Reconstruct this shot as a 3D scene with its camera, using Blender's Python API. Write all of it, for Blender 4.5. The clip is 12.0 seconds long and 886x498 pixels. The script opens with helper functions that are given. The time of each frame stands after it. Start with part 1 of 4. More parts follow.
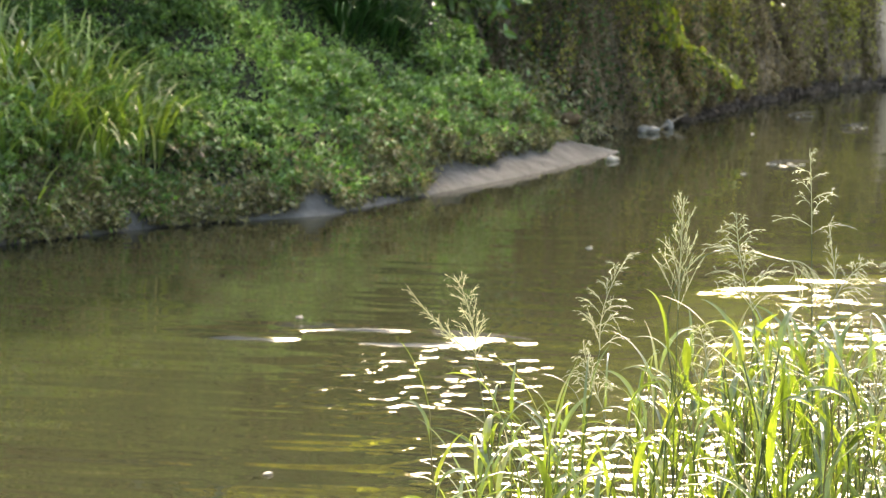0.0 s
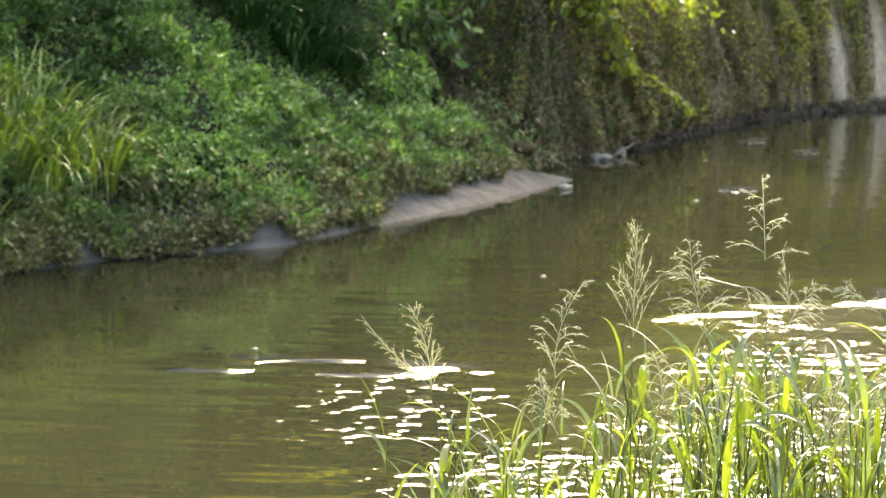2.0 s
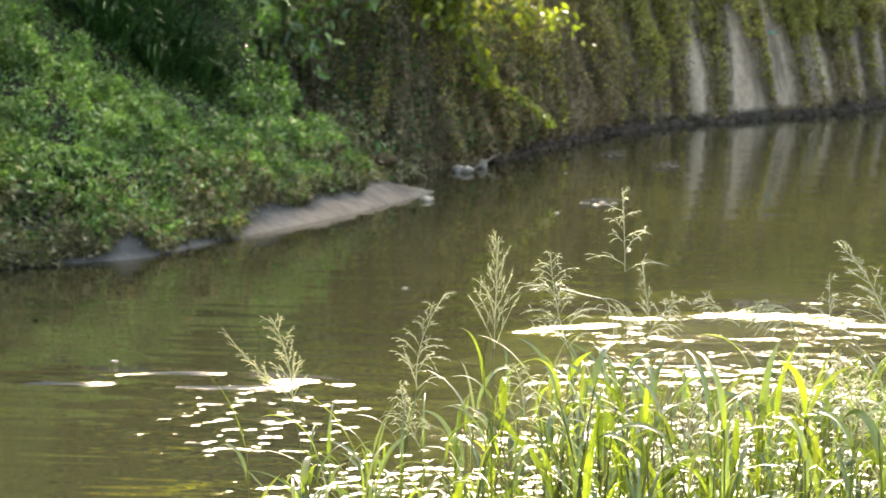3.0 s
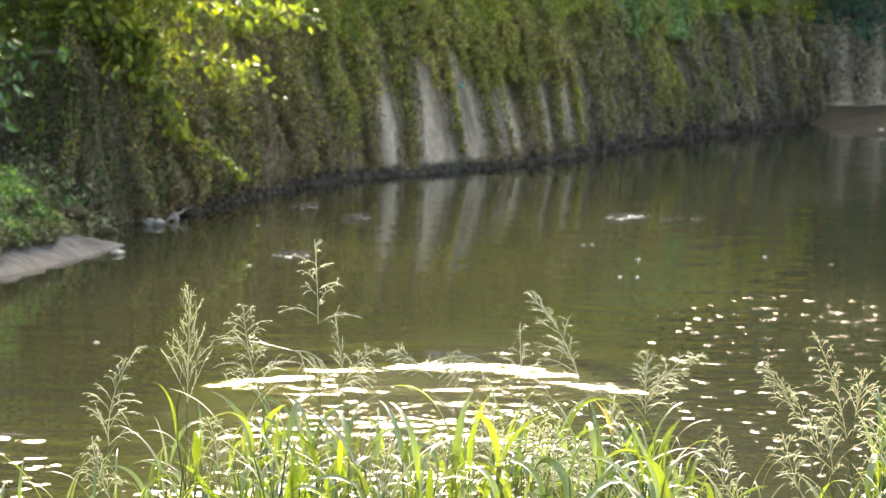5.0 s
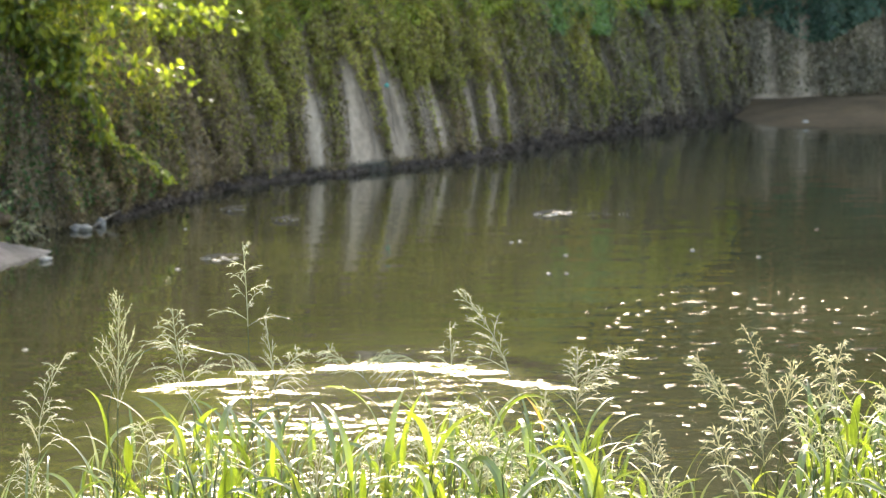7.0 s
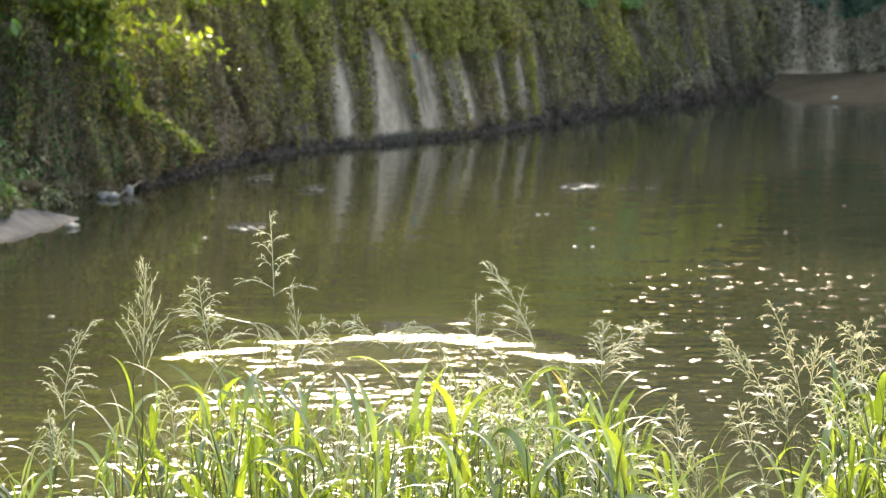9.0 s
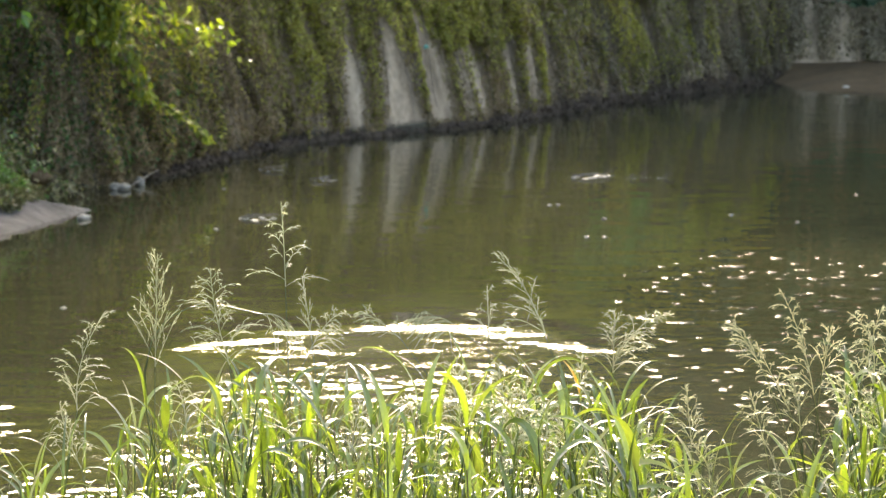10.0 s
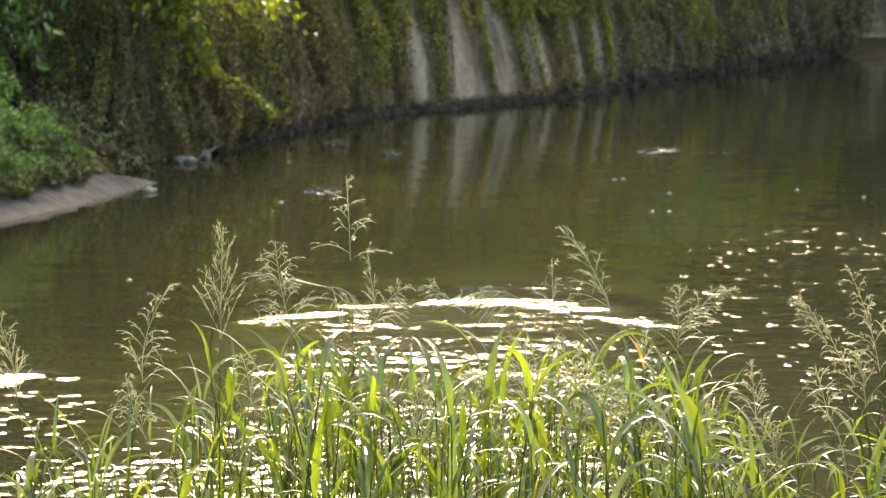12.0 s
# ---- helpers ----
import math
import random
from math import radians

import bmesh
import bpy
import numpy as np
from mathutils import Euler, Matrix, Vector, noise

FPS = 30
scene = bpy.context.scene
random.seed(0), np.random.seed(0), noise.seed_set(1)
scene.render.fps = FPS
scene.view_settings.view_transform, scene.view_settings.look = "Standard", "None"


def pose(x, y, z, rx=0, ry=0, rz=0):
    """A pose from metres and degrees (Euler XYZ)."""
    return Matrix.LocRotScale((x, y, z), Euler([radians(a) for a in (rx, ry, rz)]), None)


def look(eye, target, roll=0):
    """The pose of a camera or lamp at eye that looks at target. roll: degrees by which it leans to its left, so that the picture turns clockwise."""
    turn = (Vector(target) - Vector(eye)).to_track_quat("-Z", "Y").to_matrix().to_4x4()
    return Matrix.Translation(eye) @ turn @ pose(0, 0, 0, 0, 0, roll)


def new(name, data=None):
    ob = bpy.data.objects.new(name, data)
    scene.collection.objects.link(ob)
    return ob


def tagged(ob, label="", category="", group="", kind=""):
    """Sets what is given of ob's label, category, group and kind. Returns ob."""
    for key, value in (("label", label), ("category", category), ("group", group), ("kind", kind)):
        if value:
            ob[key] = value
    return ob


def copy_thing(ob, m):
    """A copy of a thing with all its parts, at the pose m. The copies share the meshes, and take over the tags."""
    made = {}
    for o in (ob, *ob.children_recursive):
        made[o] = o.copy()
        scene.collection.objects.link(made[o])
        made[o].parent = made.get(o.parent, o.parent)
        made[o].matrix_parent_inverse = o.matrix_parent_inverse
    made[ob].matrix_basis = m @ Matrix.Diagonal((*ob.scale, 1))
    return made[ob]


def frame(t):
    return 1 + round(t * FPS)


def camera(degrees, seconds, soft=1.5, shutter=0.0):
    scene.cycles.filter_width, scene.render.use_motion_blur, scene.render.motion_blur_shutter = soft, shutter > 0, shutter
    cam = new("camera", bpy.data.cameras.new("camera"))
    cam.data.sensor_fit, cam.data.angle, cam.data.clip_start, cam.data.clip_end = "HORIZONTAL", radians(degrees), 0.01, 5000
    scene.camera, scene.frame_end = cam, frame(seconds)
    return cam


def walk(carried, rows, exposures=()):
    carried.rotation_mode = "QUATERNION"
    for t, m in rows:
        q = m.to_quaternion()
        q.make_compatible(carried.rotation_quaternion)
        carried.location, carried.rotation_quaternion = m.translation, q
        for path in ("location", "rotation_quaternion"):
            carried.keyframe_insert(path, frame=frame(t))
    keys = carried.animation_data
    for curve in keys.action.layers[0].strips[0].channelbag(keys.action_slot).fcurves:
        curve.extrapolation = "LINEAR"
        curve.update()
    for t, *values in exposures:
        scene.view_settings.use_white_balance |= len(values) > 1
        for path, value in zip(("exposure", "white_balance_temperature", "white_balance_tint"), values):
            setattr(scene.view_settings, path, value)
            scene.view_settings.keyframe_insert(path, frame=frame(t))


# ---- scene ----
cam = camera(20.2, 12.0, soft=1.25, shutter=0.14)
cam.data.dof.use_dof = True
cam.data.dof.focus_distance = 7.6
cam.data.dof.aperture_fstop = 8.5

# the camera stands on the near bank, at eye height, and turns
EYE_Z = 3.6
TURN = [(0.0, 81.054, -0.104, 12.011), (0.5, 81.113, -0.048, 11.607), (1.0, 81.136, -0.005, 11.22),
        (1.5, 81.379, 0.396, 10.958), (2.0, 81.733, 0.339, 10.877), (2.5, 81.833, 0.437, 10.233),
        (3.0, 82.001, -0.112, 7.718), (3.5, 82.449, -0.446, 4.668), (3.7, 82.594, -0.462, 3.758),
        (5.3, 83.289, -0.463, 0.274), (5.5, 83.124, -0.288, 0.035), (6.0, 83.212, 0.607, 0.058),
        (6.5, 83.168, 0.299, -0.628), (7.0, 83.241, 0.318, -1.112), (7.2, 83.21, 0.276, -0.975),
        (8.8, 82.587, -0.303, -0.60), (9.0, 82.587, -0.303, -0.419), (9.5, 82.503, -0.352, -0.176),
        (10.0, 82.366, -0.108, -0.179), (10.5, 81.808, 0.147, 0.591), (11.0, 81.508, -0.1, 1.036),
        (11.5, 81.583, 0.106, 1.246), (12.0, 81.763, -0.125, 1.329)]
walk(cam, [(t, pose(0, 0, EYE_Z, rx, ry, rz)) for t, rx, ry, rz in TURN],
     exposures=[(0.0, 3.73, 7600, 10), (3.5, 3.62, 7450, 10), (7.0, 3.72, 7120, 11), (10.0, 3.45, 7250, 11), (12.0, 3.1, 7700, 10)])

# ---- daylight ----
SUN_EL, SUN_AZ = 29.0, -1.5
world = bpy.data.worlds.new("world")
scene.world = world
world.use_nodes = True
wn = world.node_tree.nodes
sky = wn.new("ShaderNodeTexSky")
sky.sky_type, sky.sun_disc = "NISHITA", False
sky.air_density, sky.dust_density, sky.ozone_density = 1.0, 6.0, 1.0  # hazy
sky.sun_elevation, sky.sun_rotation = radians(SUN_EL), radians(SUN_AZ)
world.node_tree.links.new(sky.outputs[0], wn["Background"].inputs[0])
wn["Background"].inputs[1].default_value = 0.15
sun = new("sun", bpy.data.lights.new("sun", "SUN"))
sun.data.energy, sun.data.angle, sun.data.color = 1.4, radians(0.5), (1.0, 0.99, 0.97)
a, e = radians(SUN_AZ), radians(SUN_EL)
sun.matrix_world = look((60 * math.sin(a) * math.cos(e), 60 * math.cos(a) * math.cos(e), 60 * math.sin(e)), (0, 0, 0))

# ---- materials ----
def material(name):
    m = bpy.data.materials.new(name)
    m.use_nodes = True
    t = m.node_tree
    return m, t, t.nodes["Principled BSDF"], t.nodes["Material Output"]


def node(t, kind, **values):
    n = t.nodes.new(kind)
    for k, v in values.items():
        n.inputs[k.replace("_", " ")].default_value = v
    return n


def noise_node(t, scale, detail=4.0, rough=0.55, stretch=(1, 1, 1)):
    co = t.nodes.new("ShaderNodeTexCoord")
    mp = t.nodes.new("ShaderNodeMapping")
    mp.inputs["Scale"].default_value = stretch
    n = node(t, "ShaderNodeTexNoise", Scale=scale, Detail=detail, Roughness=rough)
    t.links.new(co.outputs["Object"], mp.inputs[0])
    t.links.new(mp.outputs[0], n.inputs["Vector"])
    return n


def ramp(t, source, stops):
    r = t.nodes.new("ShaderNodeValToRGB")
    el = r.color_ramp.elements
    while len(el) < len(stops):
        el.new(0.5)
    for q, (p, c) in zip(el, stops):
        q.position, q.color = p, (*c, 1) if len(c) == 3 else c
    t.links.new(source, r.inputs[0])
    return r


def mix(t, fac, a, b, blend="MIX"):
    n = t.nodes.new("ShaderNodeMix")
    n.data_type, n.blend_type = "RGBA", blend
    for sock, v in ((n.inputs[0], fac), (n.inputs[6], a), (n.inputs[7], b)):
        if isinstance(v, (int, float)):
            sock.default_value = v
        elif isinstance(v, tuple):
            sock.default_value = (*v, 1)
        else:
            t.links.new(v, sock)
    return n.outputs[2]


def leaf_material(name, dark, light, odd, through_col, patch=0.7, gloss=0.38, clear=0.45, odd_share=0.1, shine=0.5):
    """Leaf: each blade its own shade, patches of growth, light shining through."""
    m, t, p, out = material(name)
    geo = t.nodes.new("ShaderNodeNewGeometry")
    shade = ramp(t, geo.outputs["Random Per Island"],
                 [(0.0, odd), (odd_share, odd), (odd_share + 0.02, dark), (1.0, light)])
    big = noise_node(t, patch, 3.0)
    patchy = ramp(t, big.outputs[0], [(0.35, (0.62, 0.66, 0.6)), (0.65, (1.2, 1.15, 1.0))])
    col = mix(t, 1.0, shade.outputs[0], patchy.outputs[0], "MULTIPLY")
    t.links.new(col, p.inputs["Base Color"])
    p.inputs["Roughness"].default_value, p.inputs["Specular IOR Level"].default_value = gloss, shine
    tr = t.nodes.new("ShaderNodeBsdfTranslucent")
    thin = ramp(t, geo.outputs["Random Per Island"], [(0.0, (0.9, 0.9, 0.9)), (0.3, (0.4, 0.45, 0.4)), (1.0, (1.3, 1.3, 1.3))])
    t.links.new(mix(t, 1.0, mix(t, 1.0, patchy.outputs[0], through_col, "MULTIPLY"), thin.outputs[0], "MULTIPLY"), tr.inputs[0])
    ms = t.nodes.new("ShaderNodeMixShader")
    ms.inputs[0].default_value = clear
    t.links.new(p.outputs[0], ms.inputs[1])
    t.links.new(tr.outputs[0], ms.inputs[2])
    t.links.new(ms.outputs[0], out.inputs[0])
    return m


def bump(t, p, height, strength, distance):
    b = t.nodes.new("ShaderNodeBump")
    b.inputs["Strength"].default_value, b.inputs["Distance"].default_value = strength, distance
    t.links.new(height, b.inputs["Height"])
    t.links.new(b.outputs[0], p.inputs["Normal"])
    return b


def rough_material(name, stops, scale, rough=0.85, relief=0.02, fine=30.0, shine=0.5):
    m, t, p, out = material(name)
    big, small = noise_node(t, scale, 5.0), noise_node(t, fine, 4.0)
    col = ramp(t, big.outputs[0], stops)
    grain = ramp(t, small.outputs[0], [(0.3, (0.75, 0.75, 0.75)), (0.7, (1.15, 1.15, 1.15))])
    t.links.new(mix(t, 1.0, col.outputs[0], grain.outputs[0], "MULTIPLY"), p.inputs["Base Color"])
    p.inputs["Roughness"].default_value, p.inputs["Specular IOR Level"].default_value = rough, shine
    bump(t, p, small.outputs[0], 0.6, relief)
    return m


MUD = rough_material("wet_mud", [(0.3, (0.028, 0.027, 0.023)), (0.55, (0.056, 0.053, 0.046)), (0.75, (0.085, 0.08, 0.07))], 1.6, 0.8, 0.09, 5.0, 0.25)
SILT = rough_material("brown_silt", [(0.3, (0.042, 0.028, 0.013)), (0.55, (0.08, 0.054, 0.026)), (0.75, (0.115, 0.079, 0.04))], 0.6, 0.85, 0.04, 5.0, 0.2)
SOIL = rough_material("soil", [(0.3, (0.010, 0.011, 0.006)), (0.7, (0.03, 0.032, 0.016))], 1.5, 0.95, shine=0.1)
# dark colour for the roots and the shadow along the wall's foot
ROOT_SHADE = rough_material("roots_and_shade", [(0.3, (0.022, 0.017, 0.012)), (0.7, (0.075, 0.055, 0.038))], 2.0, 0.8, shine=0.2)
BARK = rough_material("bark", [(0.3, (0.06, 0.045, 0.03)), (0.7, (0.16, 0.13, 0.09))], 6.0)
STONE = rough_material("stone", [(0.3, (0.07, 0.062, 0.048)), (0.7, (0.23, 0.205, 0.165))], 4.0, 0.8)
PALE = rough_material("pale_litter", [(0.3, (0.13, 0.115, 0.085)), (0.7, (0.36, 0.325, 0.26))], 6.0, 0.9)
CYAN = rough_material("green_plastic", [(0.3, (0.02, 0.16, 0.12)), (0.7, (0.04, 0.25, 0.19))], 6.0, 0.4)

# ground under the growth: damp earth, with grass-green patches away from the river
GROUND = rough_material("earth", [(0.3, (0.05, 0.045, 0.025)), (0.5, (0.07, 0.075, 0.03)), (0.7, (0.05, 0.08, 0.02))], 0.5)


def concrete_material():
    m, t, p, out = material("stained_concrete")
    streak = noise_node(t, 2.2, 5.0, 0.6, (1, 1, 0.12))
    spots = noise_node(t, 9.0, 5.0)
    col = ramp(t, streak.outputs[0], [(0.3, (0.10, 0.078, 0.052)), (0.5, (0.23, 0.178, 0.122)), (0.7, (0.36, 0.285, 0.20))])
    grain = ramp(t, spots.outputs[0], [(0.3, (0.7, 0.7, 0.68)), (0.7, (1.1, 1.1, 1.1))])
    base = mix(t, 1.0, col.outputs[0], grain.outputs[0], "MULTIPLY")
    # darker colour up to a ragged edge just above the water
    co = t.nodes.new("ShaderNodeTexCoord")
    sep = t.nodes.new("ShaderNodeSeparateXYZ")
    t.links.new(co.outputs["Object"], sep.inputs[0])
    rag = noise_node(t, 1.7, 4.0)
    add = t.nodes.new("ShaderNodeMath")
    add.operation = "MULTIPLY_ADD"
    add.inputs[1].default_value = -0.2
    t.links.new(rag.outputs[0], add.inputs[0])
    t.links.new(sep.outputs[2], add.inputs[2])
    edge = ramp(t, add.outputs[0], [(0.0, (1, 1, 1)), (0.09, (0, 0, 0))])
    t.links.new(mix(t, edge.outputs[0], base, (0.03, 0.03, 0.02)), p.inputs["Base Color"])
    p.inputs["Roughness"].default_value, p.inputs["Specular IOR Level"].default_value = 0.9, 0.15
    bump(t, p, spots.outputs[0], 0.5, 0.03)
    return m


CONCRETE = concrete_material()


def water_material():
    m, t, p, out = material("muddy_water")
    cloud = noise_node(t, 0.22, 4.0)
    col = ramp(t, cloud.outputs[0], [(0.35, (0.0158, 0.0162, 0.0082)), (0.65, (0.0212, 0.0215, 0.0100))])
    t.links.new(col.outputs[0], p.inputs["Base Color"])
    p.inputs["Roughness"].default_value = 0.05
    p.inputs["IOR"].default_value = 1.333
    # slow swell all over, short ripples where the breeze and the fish ruffle the surface
    swell = noise_node(t, 0.9, 2.0, 0.5, (1.0, 0.8, 1))
    ripple = noise_node(t, 5.2, 2.0, 0.5, (1.0, 1.0, 1))
    co = t.nodes.new("ShaderNodeTexCoord")
    patch = t.nodes.new("ShaderNodeMapping")
    patch.inputs["Location"].default_value = (-0.08, -2.15, 0)
    patch.inputs["Scale"].default_value = (0.27, 0.125, 1)
    t.links.new(co.outputs["Object"], patch.inputs[0])
    ball = t.nodes.new("ShaderNodeTexGradient")
    ball.gradient_type = "SPHERICAL"
    t.links.new(patch.outputs[0], ball.inputs[0])
    fray = noise_node(t, 0.8, 3.0)
    fr = t.nodes.new("ShaderNodeMath")
    fr.operation = "MULTIPLY_ADD"
    fr.inputs[1].default_value = 0.6
    t.links.new(fray.outputs[0], fr.inputs[0])
    t.links.new(ball.outputs["Fac"], fr.inputs[2])
    ruffled = ramp(t, fr.outputs[0], [(0.42, (0.02, 0.02, 0.02)), (0.7, (1, 1, 1))])
    t.links.new(ramp(t, fr.outputs[0], [(0.4, (0.02, 0.02, 0.02)), (0.7, (0.07, 0.07, 0.07))]).outputs[0], p.inputs["Roughness"])
    rip = t.nodes.new("ShaderNodeMath")
    rip.operation = "MULTIPLY"
    place = t.nodes.new("ShaderNodeSeparateXYZ")
    t.links.new(co.outputs["Object"], place.inputs[0])
    outward = node(t, "ShaderNodeMapRange")
    outward.inputs[1].default_value, outward.inputs[2].default_value = 13.5, 19.0
    outward.inputs[3].default_value, outward.inputs[4].default_value = 0.28, 0.58
    t.links.new(place.outputs[1], outward.inputs[0])
    gusts = ramp(t, noise_node(t, 1.1, 2.0, 0.5, (0.6, 1.0, 1)).outputs[0], [(0.38, (0.25, 0.25, 0.25)), (0.6, (1.15, 1.15, 1.15))])
    t.links.new(mix(t, 1.0, ruffled.outputs[0], gusts.outputs[0], "MULTIPLY"), rip.inputs[1])
    t.links.new(ripple.outputs[0], rip.inputs[0])
    h = t.nodes.new("ShaderNodeMath")
    h.operation = "MULTIPLY_ADD"
    calm = t.nodes.new("ShaderNodeMath")
    calm.operation = "MULTIPLY"
    calm.inputs[1].default_value = 0.3
    t.links.new(swell.outputs[0], calm.inputs[0])
    t.links.new(rip.outputs[0], h.inputs[0])
    t.links.new(outward.outputs[0], h.inputs[1])
    t.links.new(calm.outputs[0], h.inputs[2])
    # long low waves running towards the viewer, higher near the bank
    reach = node(t, "ShaderNodeMapRange")
    reach.inputs[1].default_value, reach.inputs[2].default_value = 18.0, 27.0
    reach.inputs[3].default_value, reach.inputs[4].default_value = 0.75, 0.22
    t.links.new(place.outputs[1], reach.inputs[0])
    bands = t.nodes.new("ShaderNodeMath")
    bands.operation = "MULTIPLY_ADD"
    t.links.new(noise_node(t, 1.5, 2.0, 0.5, (0.22, 1.0, 1)).outputs[0], bands.inputs[0])
    t.links.new(reach.outputs[0], bands.inputs[1])
    t.links.new(h.outputs[0], bands.inputs[2])
    total = bands.outputs[0]
    # rings spreading where something broke the surface
    for centre, radius, wide, height in (((-0.45, 19.95, 0), 1.95, 0.58, 0.53),):
        away = t.nodes.new("ShaderNodeVectorMath")
        away.operation = "DISTANCE"
        wob = noise_node(t, 0.8, 3.0)
        push = t.nodes.new("ShaderNodeVectorMath")
        push.operation = "MULTIPLY_ADD"
        push.inputs[1].default_value = (1.1, 1.1, 0)
        t.links.new(wob.outputs[1], push.inputs[0])
        t.links.new(co.outputs["Object"], push.inputs[2])
        t.links.new(push.outputs[0], away.inputs[0])
        away.inputs[1].default_value = (centre[0] + 0.55, centre[1] + 0.55, 0)
        hill = node(t, "ShaderNodeMapRange")
        hill.interpolation_type = "SMOOTHSTEP"
        near = t.nodes.new("ShaderNodeMath")
        near.operation = "SUBTRACT"
        near.inputs[1].default_value = radius
        t.links.new(away.outputs["Value"], near.inputs[0])
        size = t.nodes.new("ShaderNodeMath")
        size.operation = "ABSOLUTE"
        t.links.new(near.outputs[0], size.inputs[0])
        hill.inputs[1].default_value, hill.inputs[2].default_value = 0.0, wide
        hill.inputs[3].default_value, hill.inputs[4].default_value = height * 2, 0.0
        t.links.new(size.outputs[0], hill.inputs[0])
        # only the outer half of the ring is still running
        split = t.nodes.new("ShaderNodeSeparateXYZ")
        t.links.new(co.outputs["Object"], split.inputs[0])
        fade = node(t, "ShaderNodeMapRange")
        fade.inputs[1].default_value, fade.inputs[2].default_value = centre[1] - 0.2, centre[1] + 0.9
        t.links.new(split.outputs[1], fade.inputs[0])
        half = t.nodes.new("ShaderNodeMath")
        half.operation = "MULTIPLY"
        t.links.new(hill.outputs[0], half.inputs[0])
        t.links.new(fade.outputs[0], half.inputs[1])
        torn = ramp(t, noise_node(t, 1.1, 2.0, 0.5, (1, 0.5, 1)).outputs[0], [(0.36, (0.6, 0.6, 0.6)), (0.52, (1, 1, 1))])
        plus = t.nodes.new("ShaderNodeMath")
        plus.operation = "MULTIPLY_ADD"
        t.links.new(half.outputs[0], plus.inputs[0])
        t.links.new(torn.outputs[0], plus.inputs[1])
        t.links.new(total, plus.inputs[2])
        total = plus.outputs[0]
    # small steep wavelets: a fish's wake near the bank, and scattered ones downstream
    for centre, rx, ry, scale, cut, height, rim, long in (((-4.8, 18.1), 1.7, 0.42, 2.0, 0.42, 9.0, 0.3, 0.7), ((-3.7, 16.7), 1.1, 1.8, 5.6, 0.53, 2.0, 0.6, 0.8), ((-2.0, 14.6), 1.7, 1.7, 5.6, 0.5, 1.7, 0.6, 0.9), ((3.5, 21.8), 2.1, 6.0, 4.8, 0.66, 13.0, 0.75, 0.9)):
        spot = t.nodes.new("ShaderNodeMapping")
        spot.inputs["Location"].default_value = (-centre[0] / rx, -centre[1] / ry, 0)
        spot.inputs["Scale"].default_value = (1 / rx, 1 / ry, 1)
        t.links.new(co.outputs["Object"], spot.inputs[0])
        disc = t.nodes.new("ShaderNodeTexGradient")
        disc.gradient_type = "SPHERICAL"
        t.links.new(spot.outputs[0], disc.inputs[0])
        soft_disc = ramp(t, disc.outputs["Fac"], [(0.0, (0, 0, 0)), (rim, (1, 1, 1))])
        crest = node(t, "ShaderNodeMapRange")
        t.links.new(noise_node(t, scale, 1.0, 0.5, (long, 1, 1)).outputs[0], crest.inputs[0])
        crest.inputs[1].default_value, crest.inputs[2].default_value = cut, cut + 0.3
        crest.inputs[3].default_value, crest.inputs[4].default_value = 0.0, height * 0.3
        plus = t.nodes.new("ShaderNodeMath")
        plus.operation = "MULTIPLY_ADD"
        t.links.new(crest.outputs[0], plus.inputs[0])
        t.links.new(soft_disc.outputs[0], plus.inputs[1])
        t.links.new(total, plus.inputs[2])
        total = plus.outputs[0]
    bump(t, p, total, 1.0, 0.035)
    return m


WATER = water_material()

GROUND_LEAF = leaf_material("groundcover_leaf", (0.04, 0.088, 0.024), (0.15, 0.24, 0.068), (0.34, 0.40, 0.19), (0.19, 0.38, 0.055), 0.6, 0.38, shine=0.5)
# creeper leaf darkened for the shade on the upper bank and left wall
SHADED_LEAF = leaf_material("shaded_creeper_leaf", (0.022, 0.052, 0.016), (0.07, 0.12, 0.036), (0.10, 0.15, 0.05), (0.08, 0.18, 0.03), 0.6, 0.5, shine=0.25)
DRY_LEAF = leaf_material("muddy_leaf", (0.065, 0.055, 0.035), (0.37, 0.325, 0.185), (0.10, 0.13, 0.045), (0.18, 0.17, 0.055), 0.9, shine=0.3)
# withered vine with the haze of distance put into its grey
HAZED_VINE = leaf_material("hazed_withered_vine", (0.095, 0.078, 0.056), (0.27, 0.225, 0.17), (0.10, 0.10, 0.05), (0.10, 0.085, 0.055), 0.8, 0.7, 0.25, shine=0.1)
VINE_LEAF = leaf_material("vine_leaf", (0.155, 0.155, 0.038), (0.42, 0.39, 0.095), (0.15, 0.10, 0.035), (0.34, 0.36, 0.025), 0.5, 0.5, 0.4, 0.25, 0.15)
DEAD_VINE = leaf_material("dead_vine", (0.10, 0.073, 0.045), (0.265, 0.2, 0.125), (0.08, 0.085, 0.02), (0.11, 0.085, 0.03), 0.8, 0.7, 0.25, shine=0.1)
BRANCH_LEAF = leaf_material("sunlit_leaf", (0.035, 0.075, 0.015), (0.29, 0.30, 0.03), (0.36, 0.32, 0.05), (0.23, 0.29, 0.018), 1.5, 0.5, 0.5, shine=0.3)
BROAD_LEAF = leaf_material("broad_leaf", (0.022, 0.06, 0.012), (0.10, 0.17, 0.03), (0.15, 0.19, 0.04), (0.09, 0.19, 0.02), 1.0, 0.45, 0.35)
TOP_LEAF = leaf_material("wall_top_leaf", (0.07, 0.11, 0.018), (0.22, 0.25, 0.04), (0.26, 0.24, 0.05), (0.52, 0.58, 0.05), 0.4, 0.45, 0.5, 0.12, 0.25)
